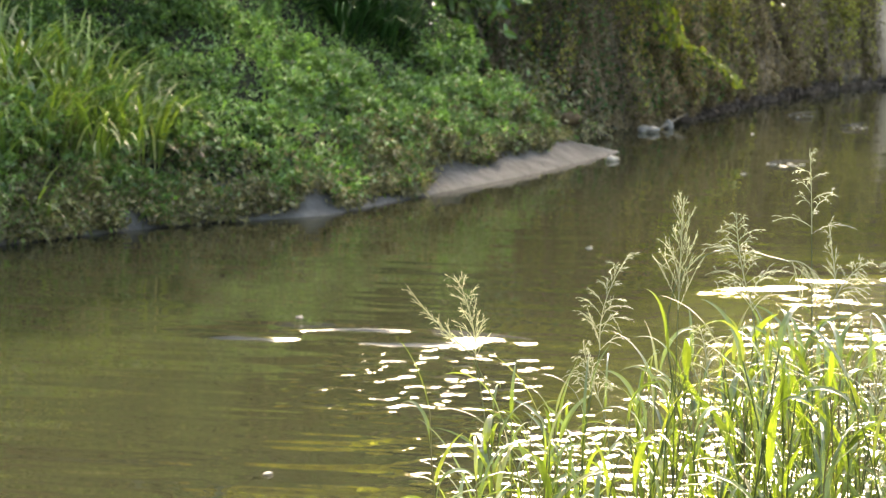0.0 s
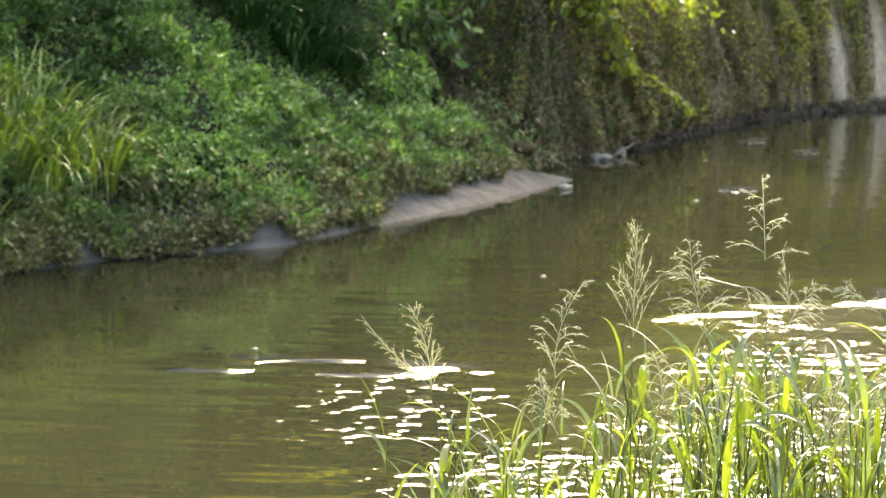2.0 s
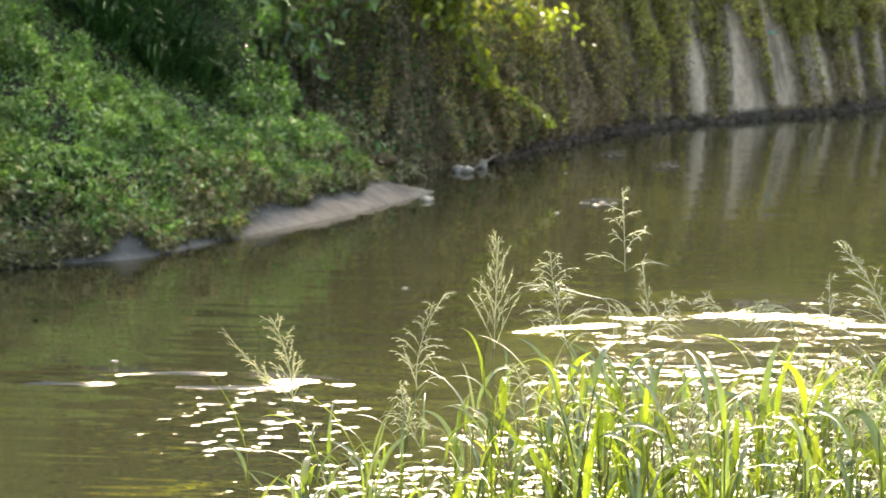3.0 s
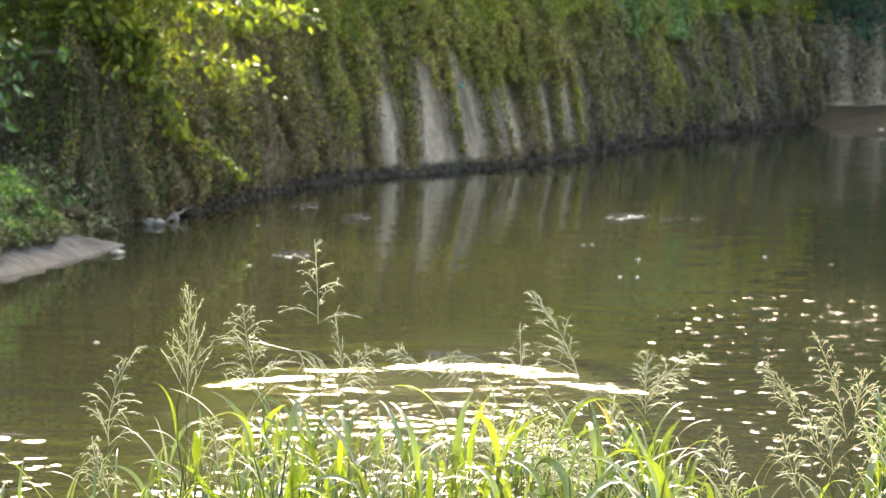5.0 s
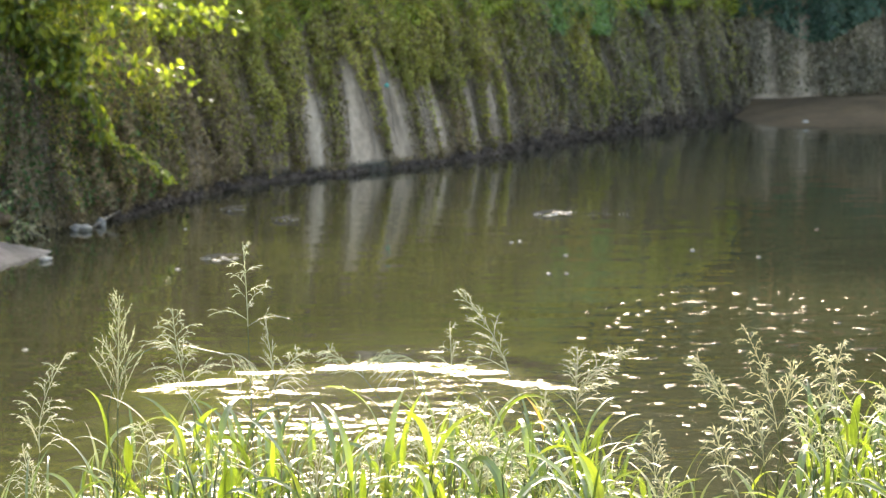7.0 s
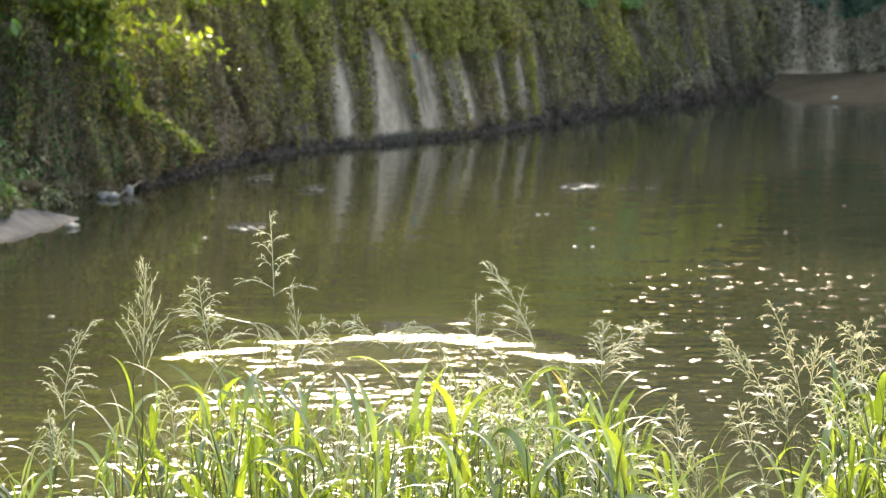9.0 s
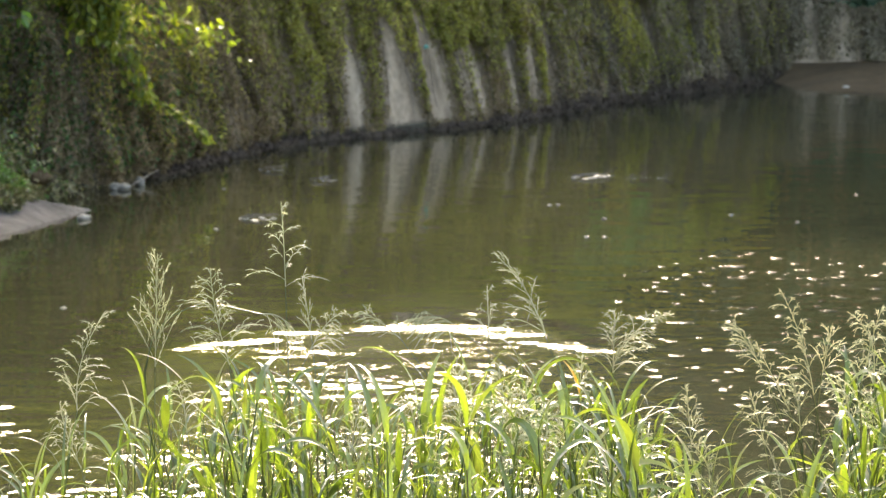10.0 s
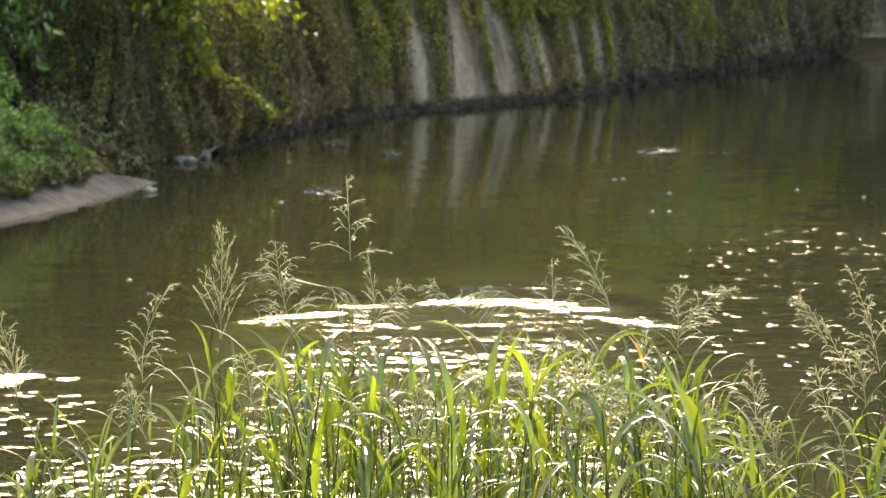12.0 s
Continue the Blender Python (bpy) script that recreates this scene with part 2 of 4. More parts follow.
DARK_TREE_LEAF = leaf_material("dark_tree_leaf", (0.02, 0.05, 0.032), (0.055, 0.10, 0.065), (0.08, 0.12, 0.07), (0.065, 0.155, 0.098), 0.25, 0.45, 0.5, 0.2)
STRAP_LEAF = leaf_material("strap_leaf", (0.010, 0.034, 0.011), (0.026, 0.07, 0.018), (0.32, 0.36, 0.27), (0.02, 0.06, 0.012), 1.0, 0.5, 0.2, 0.03, 0.15)
TREE_LEAF = leaf_material("tree_leaf", (0.06, 0.10, 0.016), (0.18, 0.20, 0.03), (0.24, 0.23, 0.03), (0.66, 0.68, 0.05), 0.25, 0.45, 0.55, 0.2)
BLADE = leaf_material("grass_blade", (0.018, 0.05, 0.014), (0.065, 0.105, 0.024), (0.2, 0.18, 0.07), (0.122, 0.168, 0.012), 3.0, 0.3, 0.42, 0.1, 0.75)
TUFT_BLADE = leaf_material("bank_grass_blade", (0.03, 0.075, 0.015), (0.17, 0.24, 0.05), (0.40, 0.40, 0.22), (0.19, 0.30, 0.025), 2.0, 0.34, 0.42, 0.12, 0.8)
WITHERED = leaf_material("withered_blade", (0.40, 0.24, 0.03), (0.45, 0.28, 0.05), (0.35, 0.25, 0.06), (0.55, 0.32, 0.02), 3.0, 0.4, 0.4)
STALK = leaf_material("grass_stalk", (0.02, 0.045, 0.012), (0.07, 0.10, 0.025), (0.09, 0.075, 0.035), (0.06, 0.09, 0.02), 2.0, 0.4, 0.3, 0.3)
SEED = leaf_material("grass_seed", (0.18, 0.19, 0.135), (0.34, 0.35, 0.265), (0.28, 0.25, 0.17), (0.36, 0.385, 0.265), 2.0, 0.45, 0.45, 0.2)

# ---- building helpers ----
rng = np.random.default_rng(7)


def mesh_object(name, verts, faces, mat, parent=None, label="", smooth=False):
    me = bpy.data.meshes.new(name)
    me.from_pydata([tuple(v) for v in verts] if not isinstance(verts, np.ndarray) else verts.tolist(), [], faces if isinstance(faces, list) else faces.tolist())
    me.materials.append(mat)
    if smooth:
        me.polygons.foreach_set("use_smooth", [True] * len(me.polygons))
    me.update()
    ob = new(name, me)
    ob.parent = parent
    if label:
        tagged(ob, label)
    return ob


def part(name, bm, mat, parent, label=""):
    me = bpy.data.meshes.new(name)
    bm.to_mesh(me)
    bm.free()
    me.materials.append(mat)
    ob = new(name, me)
    ob.parent = parent
    if label:
        tagged(ob, label)
    return ob


def unit(v):
    return v / np.maximum(np.linalg.norm(v, axis=-1, keepdims=True), 1e-9)


# leaf outlines: across, along, lift
SMALL_LEAF = np.array([(0, 0, 0), (0.5, 0.4, 0.14), (0, 1, -0.05), (-0.5, 0.4, 0.14)])
SMALL_FACES = np.array([(0, 1, 2), (0, 2, 3)])
LARGE_LEAF = np.array([(0, 0, 0), (0.3, 0.15, 0.08), (0.5, 0.45, 0.12), (0.32, 0.8, 0.04), (0, 1, -0.12),
                       (-0.32, 0.8, 0.04), (-0.5, 0.45, 0.12), (-0.3, 0.15, 0.08), (0, 0.5, 0)])
LARGE_FACES = np.array([(8, 0, 1), (8, 1, 2), (8, 2, 3), (8, 3, 4), (8, 4, 5), (8, 5, 6), (8, 6, 7), (8, 7, 0)])


def leaf_mesh(at, along, face, length, width, shape=SMALL_LEAF, faces=SMALL_FACES):
    """Vertices and faces of many leaves: where, which way each grows, which way it faces, how big."""
    along = unit(along)
    side = unit(np.cross(along, face))
    up = np.cross(side, along)
    L, W = np.asarray(length)[:, None, None], np.asarray(width)[:, None, None]
    v = (at[:, None] + side[:, None] * shape[None, :, 0:1] * W + along[:, None] * shape[None, :, 1:2] * L
         + up[:, None] * shape[None, :, 2:3] * W)
    n, k = len(at), len(shape)
    f = (faces[None] + (np.arange(n) * k)[:, None, None]).reshape(-1, faces.shape[1])
    return v.reshape(-1, 3), f


def joined(chunks):
    vs, fs, k = [], [], 0
    for v, f in chunks:
        vs.append(v)
        fs.extend((np.asarray(f) + k).tolist())
        k += len(v)
    return np.concatenate(vs), fs


def tube(path, radii, sides=5):
    """A round stem along a path, tapering."""
    path = np.asarray(path, float)
    tan = unit(np.gradient(path, axis=0))
    ref = np.array([0.31, 0.17, 0.93]) if abs(tan[0][2]) < 0.8 else np.array([0.9, 0.3, 0.1])
    a = unit(np.cross(tan, ref))
    b = np.cross(tan, a)
    ang = np.linspace(0, 2 * np.pi, sides, endpoint=False)
    v = path[:, None] + np.asarray(radii)[:, None, None] * (a[:, None] * np.cos(ang)[None, :, None] + b[:, None] * np.sin(ang)[None, :, None])
    f = []
    for i in range(len(path) - 1):
        for j in range(sides):
            k = (j + 1) % sides
            f.append((i * sides + j, i * sides + k, (i + 1) * sides + k, (i + 1) * sides + j))
    return v.reshape(-1, 3), f


def fuzz(x, y, seed=0.0, scale=1.0):
    """Smooth hills of height about -1 to 1, for arrays."""
    x, y = np.asarray(x) * scale, np.asarray(y) * scale
    s = 0
    for i, (a_, b_, w) in enumerate([(1.0, 0.37, 1.0), (-0.53, 1.1, 0.9), (1.7, -1.3, 0.6), (0.4, 2.3, 0.55), (-2.9, 1.1, 0.4), (3.3, 2.7, 0.3)]):
        s = s + w * np.sin(a_ * x + b_ * y + seed * (i + 1.3) + 1.7 * np.sin(0.6 * b_ * x - 0.7 * a_ * y + seed))
    return s / 2.6


# ---- plan of the river ----
BANK = np.array([(-30, -20), (-14.5, 12), (-8.78, 21.78), (-7.56, 23.33), (-6.35, 24.24), (-5.68, 26.02), (-4.82, 28.22), (-4.2, 30.5)])
TOE = np.array([(-4.2, 30.5), (-4.8, 31.6), (-4.4, 33.0), (-3.94, 34.4), (-3.35, 36.8), (-2.6, 38.9), (-1.7, 40.5), (0.1, 41.95),
                (2.0, 45.3), (3.3, 48.2), (4.7, 50.6), (6.4, 53.2), (7.4, 54.9)])
MUDDY = np.array([(7.4, 54.9), (7.4, 52.4), (8.2, 51.0), (9.4, 51.1), (10.6, 51.2), (14, 50.5), (24, 48), (60, 44)])
NEAR = np.array([(60, 22), (25, 13), (10, 11), (4, 10.6), (0, 10.4), (-5, 9.3), (-12, 4), (-26, -20)])
RIVER = np.concatenate([BANK, TOE[1:], MUDDY[1:], NEAR])


def dist_to(line, x, y):
    best = np.full(np.shape(x), 1e9)
    for (ax, ay), (bx, by) in zip(line[:-1], line[1:]):
        dx, dy = bx - ax, by - ay
        k = np.clip(((x - ax) * dx + (y - ay) * dy) / (dx * dx + dy * dy), 0, 1)
        best = np.minimum(best, np.hypot(x - ax - k * dx, y - ay - k * dy))
    return best


def in_river(x, y):
    inside = np.zeros(np.shape(x), bool)
    for (ax, ay), (bx, by) in zip(RIVER, np.roll(RIVER, -1, axis=0)):
        crosses = (ay > y) != (by > y)
        inside ^= crosses & (x < (bx - ax) * (y - ay) / (by - ay + 1e-12) + ax)
    return inside


def mud_width(y):
    """Width of the bare mud along the foot of the left bank."""
    return np.interp(y, [21, 22.5, 24.2, 26, 28, 30.5], [.05, .08, .12, .22, .42, .68])


def ground_z(x, y):
    x, y = np.asarray(x, float), np.asarray(y, float)
    inside = in_river(x, y)
    db, dt, dm, dn = (dist_to(l, x, y) + 0.02 for l in (BANK, TOE, MUDDY, NEAR))
    d = np.minimum(np.minimum(db, dt), np.minimum(dm, dn))
    lump = fuzz(x, y, 1.0, 1.3)
    mudw = mud_width(y)
    lip = 0.14 * np.clip((28.6 - y) / 2, 0, 1)  # a steep undercut edge above the mud
    up = db - mudw
    zb = np.where(up < 0, 0.42 * db, 0.42 * mudw + up * 0.80 + lip * np.clip(up / 0.16, 0, 1))
    zb = zb - np.clip(up - 0.3, 0, 3.4) * lip / 3.4 + 0.24 * lump * np.clip(db - mudw, 0, 1) + 0.035 * fuzz(x, y, 3.0, 6.0) * np.clip(3 * db, 0, 1)
    zb = np.where(zb > 4.2, 4.2 + 0.15 * (zb - 4.2), zb)
    zb = np.minimum(zb, 5.2)
    near = np.clip((36.5 - y) / 2.5, 0, 1)  # the bank by the wall's beginning is higher than its top
    zt = -0.6 + (3.7 + 1.8 * near) * np.clip((dt - 1.3 - 0.6 * near) / 0.7, 0, 1) + np.clip(dt - 3, 0, 60) * 0.015
    zt = np.where((x > 7.6) & (y > 50) & (y < 57.2 - 0.15 * (x - 8)), np.clip(zt, 0.3, 0.45), zt)  # mud beyond the wall's end
    zm = np.interp(dm, [0, 4.2, 6.5, 7.4, 60], [0.0, 0.44, 0.52, 4.9, 5.4])
    zn = np.minimum(0.37 * dn, 2.0) + 0.05 * lump * np.clip(dn, 0, 1)
    w = [1 / q ** 6 for q in (db, dt, dm, dn)]
    z = (zb * w[0] + zt * w[1] + zm * w[2] + zn * w[3]) / sum(w)
    return np.where(inside, -np.minimum(0.25 * d, 1.2) - 0.01, z)


def lines(*spans):
    out = []
    for a_, b_, s in spans:
        out += list(np.arange(a_, b_, s))
    return np.array(out)


def build_ground():
    xs = lines((-2000, -100, 190), (-100, -20, 8), (-20, -13, 0.7), (-13, -6, 0.1), (-6, -3.5, 0.05), (-3.5, 16, 0.6), (16, 40, 2.5), (40, 100, 12), (100, 2001, 190))
    ys = lines((-2000, -100, 190), (-100, -20, 10), (-20, 2, 2), (2, 13, 0.5), (13, 20, 0.7), (20, 27, 0.11), (27, 32, 0.05), (32, 36, 0.11), (36, 64, 0.6), (64, 110, 8), (110, 2011, 190))
    X, Y = np.meshgrid(xs, ys)
    Z = ground_z(X, Y)
    v = np.stack([X, Y, Z], -1).reshape(-1, 3)
    w, h = len(xs), len(ys)
    i = (np.arange(h - 1)[:, None] * w + np.arange(w - 1)[None]).ravel()
    f = np.stack([i, i + 1, i + w + 1, i + w], 1)
    ob = mesh_object("ground", v, f, GROUND, smooth=True)
    ob.data.materials.append(MUD)
    c = v[f].mean(axis=1)
    wet = (c[:, 2] < 0.75) & ((dist_to(BANK, c[:, 0], c[:, 1]) < 1.0) | (dist_to(MUDDY, c[:, 0], c[:, 1]) < 6.6) | (c[:, 2] < 0.05))
    ob.data.materials.append(SILT)
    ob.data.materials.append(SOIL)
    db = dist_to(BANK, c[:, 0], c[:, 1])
    # near-black colour on the ground beneath the bank plants
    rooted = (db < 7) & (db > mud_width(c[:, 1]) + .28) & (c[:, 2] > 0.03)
    far_mud = wet & (dist_to(MUDDY, c[:, 0], c[:, 1]) < 6.6)
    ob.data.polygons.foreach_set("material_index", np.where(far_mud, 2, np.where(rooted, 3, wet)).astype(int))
    tagged(ob, "earth banks with a grey wet mud edge", "ground", kind="structure")


def build_water():
    ob = mesh_object("water", [(-40, -22, 0), (62, -22, 0), (62, 58, 0), (-40, 58, 0)], [(0, 1, 2, 3)], WATER)
    tagged(ob, "olive muddy river water with low ripples", "water", kind="structure")


build_ground()
build_water()


# ---- retaining wall ----
def smooth_line(pts, step):
    """Evenly spaced points on a rounded path, with back-pointing normals."""
    pts = np.asarray(pts, float)
    for _ in range(3):
        q, r = 0.75 * pts[:-1] + 0.25 * pts[1:], 0.25 * pts[:-1] + 0.75 * pts[1:]
        pts = np.concatenate([pts[:1], np.stack([q, r], 1).reshape(-1, 2), pts[-1:]])
    s = np.concatenate([[0], np.cumsum(np.hypot(*np.diff(pts, axis=0).T))])
    u = np.arange(0, s[-1], step)
    p = np.stack([np.interp(u, s, pts[:, 0]), np.interp(u, s, pts[:, 1])], 1)
    tan = unit(np.gradient(p, axis=0))
    return u, p, np.stack([-tan[:, 1], tan[:, 0]], 1)


WALL_PLAN = [(-14, 36.5), (-9, 34.4), (-6.4, 32.9), (-4.9, 32.6), (-4.2, 33.5), (-3.94, 34.4), (-3.35, 36.8), (-2.6, 38.9), (-1.7, 40.5), (0.1, 41.95),
             (2.0, 45.3), (3.3, 48.2), (4.7, 50.6), (6.4, 53.2), (7.9, 56.0), (8.3, 56.7)]
FAR_PLAN = [(7.2, 56.5), (9.5, 56.1), (14, 55.4), (26, 52.8), (60, 48.5)]
BATTER, WALL_TOP, FAR_TOP = 0.3, 3.2, 5.0


def wall_surface(plan, u, v):
    """Points on the wall's face: u metres along, height v."""
    su, p, n = plan
    x = np.stack([np.interp(u, su, p[:, 0]), np.interp(u, su, p[:, 1])], -1)
    nn = unit(np.stack([np.interp(u, su, n[:, 0]), np.interp(u, su, n[:, 1])], -1))
    back = BATTER * np.asarray(v) + 0.05 * fuzz(u, v, 2.0, 1.1)
    return np.concatenate([x + nn * back[..., None], np.asarray(v)[..., None]], -1), nn


def build_wall(name, plan, low, high, label):
    u, p, n = plan
    vs = np.concatenate([np.arange(low, high - 0.1, 0.35), [high]])
    U, V = np.meshgrid(u, vs)
    face, nn = wall_surface(plan, U, V)
    nn3 = np.concatenate([nn, np.zeros_like(nn[..., :1])], -1)
    back = face + nn3 * 0.5
    k, w, h = U.size, U.shape[1], U.shape[0]
    i = (np.arange(h - 1)[:, None] * w + np.arange(w - 1)[None]).ravel()
    f = np.stack([i, i + 1, i + w + 1, i + w], 1).tolist() + np.stack([i + k, i + w + k, i + w + 1 + k, i + 1 + k], 1).tolist()
    j = np.arange(w - 1)
    top = (h - 1) * w
    f += np.stack([top + j, top + j + 1, top + j + 1 + k, top + j + k], 1).tolist()
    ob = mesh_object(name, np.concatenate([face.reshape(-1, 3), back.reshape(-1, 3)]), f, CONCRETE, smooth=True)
    tagged(ob, label, "wall", kind="structure")
    return ob


WALL = smooth_line(WALL_PLAN, 0.3)
FAR = smooth_line(FAR_PLAN, 0.5)
build_wall("wall_far_bank", WALL, -0.7, WALL_TOP, "leaning grey concrete river wall overgrown with vines")
build_wall("wall_behind_mud", FAR, 0.0, FAR_TOP, "grey concrete wall behind a mud bank")


# ---- growth on the wall ----
def stuff(name, chunk, mat, label, category):
    ob = mesh_object(name, chunk[0], chunk[1] if isinstance(chunk[1], list) else chunk[1].tolist(), mat)
    return tagged(ob, label, category, kind="stuff")


# bare streaks of the wall: place along it and half width at the foot, half way up and at the top; lower and upper end; how bare
STREAKS = [((18.93, .1), (19.05, .08), (19.06, .01), .2, 1.75, 1), ((20.0, .43), (20.07, .22), (19.92, .05), .03, 1.95, 1),
           ((20.99, .21), (21.0, .18), (20.84, .06), .25, 2.08, 1), ((21.34, .04), (21.33, .05), (21.28, .03), .9, 1.85, .75),
           ((21.80, .10), (21.84, .09), (21.86, .04), .36, 1.3, .62), ((22.24, .11), (22.30, .11), (22.34, .05), .36, 1.5, .68),
           ((23.40, .13), (23.62, .13), (23.9, .05), .36, 1.7, .85), ((24.24, .19), (24.5, .16), (24.8, .06), .4, 1.7, .9),
           ((25.08, .12), (25.4, .11), (25.75, .06), .55, 2.0, .75), ((26.1, .1), (26.35, .1), (26.6, .05), .6, 1.9, .55),
           ((16.75, .36), (16.95, .24), (17.2, .1), .1, 1.25, .62), ((17.55, .14), (17.65, .12), (17.7, .05), .1, 1.0, .55),
           ((18.02, .24), (18.15, .18), (18.25, .06), .12, 1.0, .6), ((15.6, .22), (15.7, .16), (15.8, .06), .15, .9, .75), ((14.25, .2), (14.3, .15), (14.35, .05), .4, 1.3, .65)]


def bare(u, v):
    b = np.zeros(len(u))
    for foot, middle, head, low, top, share in STREAKS:
        at = [low, (low + top) / 2, top]
        c = np.interp(v, at, [foot[0], middle[0], head[0]])
        w = np.interp(v, at, [foot[1], middle[1], head[1]]) + .015 + .015 * np.sin(v * 17 + foot[0] * 9)
        b = np.maximum(b, np.where((np.abs(u - c) < w) & (v < top) & (v > low - .06), share, 0))
    return b


# hanging tassels of creeper between the bare streaks: place, half width, depth
TASSELS = [(18.55, .17, .17), (19.38, .15, .2), (20.56, .09, .12), (21.46, .08, .14), (22.05, .06, .12), (22.62, .15, .25), (22.98, .15, .25), (23.85, .15, .25), (24.8, .14, .25), (25.65, .14, .28), (26.0, .12, .25)]


def tassel_leaves(plan, centres, per_m, low, high, width, depth):
    """Leaves of hanging tassels: place along and up the wall, distance off it, and which tassel."""
    us, vs, off, ids = [], [], [], []
    for i, c in enumerate(centres):
        w, d = width * rng.uniform(.6, 1.3), depth * rng.choice([.45, .9, 1.5])
        for place, half, deep in TASSELS:
            if c == place and plan is WALL:
                w, d = half, deep
        end, start = low + abs(rng.normal(0, .16)), high if rng.random() < .9 else rng.uniform(low + 1.2, high)
        n = int(per_m * (start - end) * w / width)
        v = end + (start - end) * rng.random(n) ** 1.25
        w_v = w * np.interp(v, [0, .5, 1.4, 3], [.55, .75, 1, 1.5])
        du = np.clip(rng.normal(0, .5, n), -1.2, 1.2)
        us.append(c + .05 * np.sin(v * 2.4 + c * 7) + du * w_v)
        vs.append(v)
        thick = d * rng.uniform(.7, 1.3) * np.sqrt(np.clip(1.3 - du ** 2, .02, 1)) * np.interp(v, [0, .4, 1.5], [.35, .7, 1]) * (1 + .3 * np.sin(v * 4 + 9 * c))
        off.append(.03 + thick * rng.random(n) ** .45)
        ids.append(np.full(n, i))
    return tuple(np.concatenate(q) for q in (us, vs, off, ids))


def wall_leaves(plan, u, v, off, size):
    p, nn = wall_surface(plan, u, v)
    out = -np.concatenate([nn, np.zeros((len(u), 1))], 1)
    at = p + out * off[:, None]
    n = len(u)
    along = np.stack([rng.normal(0, .5, n), rng.normal(0, .5, n), rng.normal(-.8, .45, n)], 1) + out * 0.35
    face = out + rng.normal(0, .55, (n, 3)) + np.array([0, 0, .35])
    L = size * rng.uniform(.45, 1.55, n)
    return leaf_mesh(at, along, face, L, L * rng.uniform(.55, .85, n))


def build_vines():
    centres = np.concatenate([np.arange(7, 18.3, .23) + rng.normal(0, .06, 50)[:len(np.arange(7, 18.3, .23))], [q[0] for q in TASSELS], np.arange(26.3, 38.6, .33) + rng.normal(0, .07, len(np.arange(26.3, 38.6, .33)))])
    u, v, o, k = tassel_leaves(WALL, centres, 800, .04, 3.25, .135, .3)
    # short ones that hang over the tops of the streaks
    short = np.arange(18.4, 27.4, .17)
    u2, v2, o2, k2 = tassel_leaves(WALL, short + rng.normal(0, .05, len(short)), 640, 1.3, 3.25, .135, .3)
    u, v, o, k = np.append(u, u2), np.append(v, v2), np.append(o, o2), np.append(k, k2 % len(centres))
    # a thin mat on the wall between the tassels
    m = 125000
    mu, mv = rng.uniform(7, 38.6, m), 3.25 * rng.random(m) ** 1.2
    open_ = np.interp(mu, [13, 15, 17.6, 18.8, 26, 28, 37], [0, .15, .3, .35, .4, .4, .3]) * np.interp(mv, [.5, 1.4, 2.4], [1, .8, .3])
    thin = rng.random(m) > open_ * np.clip(.8 + .6 * fuzz(mu * 6.0, .3 * mv, 4.0), 0, 1)
    mu, mv = mu[thin], mv[thin]
    u, v, o = np.concatenate([u, mu]), np.concatenate([v, mv]), np.concatenate([o, rng.uniform(.01, .09, len(mu))])
    k = np.concatenate([k, np.full(len(mu), len(centres))])
    keep = rng.random(len(u)) > np.maximum(np.maximum(bare(u, v), bare(u + .8 * o, v)), bare(u + 1.6 * o, v))
    u, v, o, k = u[keep], v[keep], o[keep], k[keep]
    # the growth by the bank and low down is withered, higher up it is green
    # extra withered leaves in the mat stand in for shade between tassels
    mood = np.append(rng.normal(0, .2, len(centres)), .5)[k]
    wither = np.interp(u, [8, 15, 18, 21, 27, 37], [.75, .68, .35, .22, .55, .85]) + np.interp(v, [0, .5, 1.4, 3], [.4, .15, -.05, -.25]) + .2 * fuzz(u, v, 3.0, 1.4) + mood
    dead = rng.random(len(u)) < wither
    # dark green leaves beside the bank, partly standing in for the tree's shade
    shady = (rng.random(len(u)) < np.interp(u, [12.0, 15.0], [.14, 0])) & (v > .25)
    stuff("shaded_creeper", wall_leaves(WALL, u[shady], v[shady], o[shady] + .02, .055), SHADED_LEAF, "dark green creeper on the wall beside the bank, partly for the tree's shade", "creeper")
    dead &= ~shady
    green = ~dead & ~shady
    stuff("vine_curtain", wall_leaves(WALL, u[green], v[green], o[green], .047), VINE_LEAF,
          "yellow-green creeper hanging down a concrete wall", "vine")
    # towards the far end the dead leaves take the haze-greyed colour
    grey = dead & (rng.random(len(u)) < np.interp(u, [22, 29], [0, .95]))
    dead &= ~grey
    stuff("withered_vine", wall_leaves(WALL, u[dead], v[dead], o[dead], .046), DEAD_VINE,
          "brown withered creeper hanging down a concrete wall", "vine")
    stuff("withered_vine", wall_leaves(WALL, u[grey], v[grey], o[grey], .05), HAZED_VINE,
          "withered creeper hanging at the wall's far end, greyed for haze", "vine")
    far_c = np.append([.1, .5, .95, 1.68, 2.35, 2.75, 3.2], np.arange(3.6, 16, .5) + rng.normal(0, .12, 25))
    u, v, o, k = tassel_leaves(FAR, far_c, 800, .42, 4.9, .27, .3)
    n = 23000
    u, v, o = np.append(u, rng.uniform(0, 16, n)), np.append(v, .42 + 4.5 * rng.random(n) ** 1.2), np.append(o, rng.uniform(.02, .1, n))
    gap = ((np.abs(u - 1.36) < .13) | (np.abs(u - 1.98) < .15)) & (v < 1.5) & (rng.random(len(u)) < .22)
    u, v, o = u[~gap], v[~gap], o[~gap]
    fresh = (v > 1.9 + .3 * np.sin(u * 2))
    stuff("vine_curtain", wall_leaves(FAR, u[fresh], v[fresh], o[fresh], .075), DARK_TREE_LEAF, "dark green creeper along the top of a far wall", "vine")
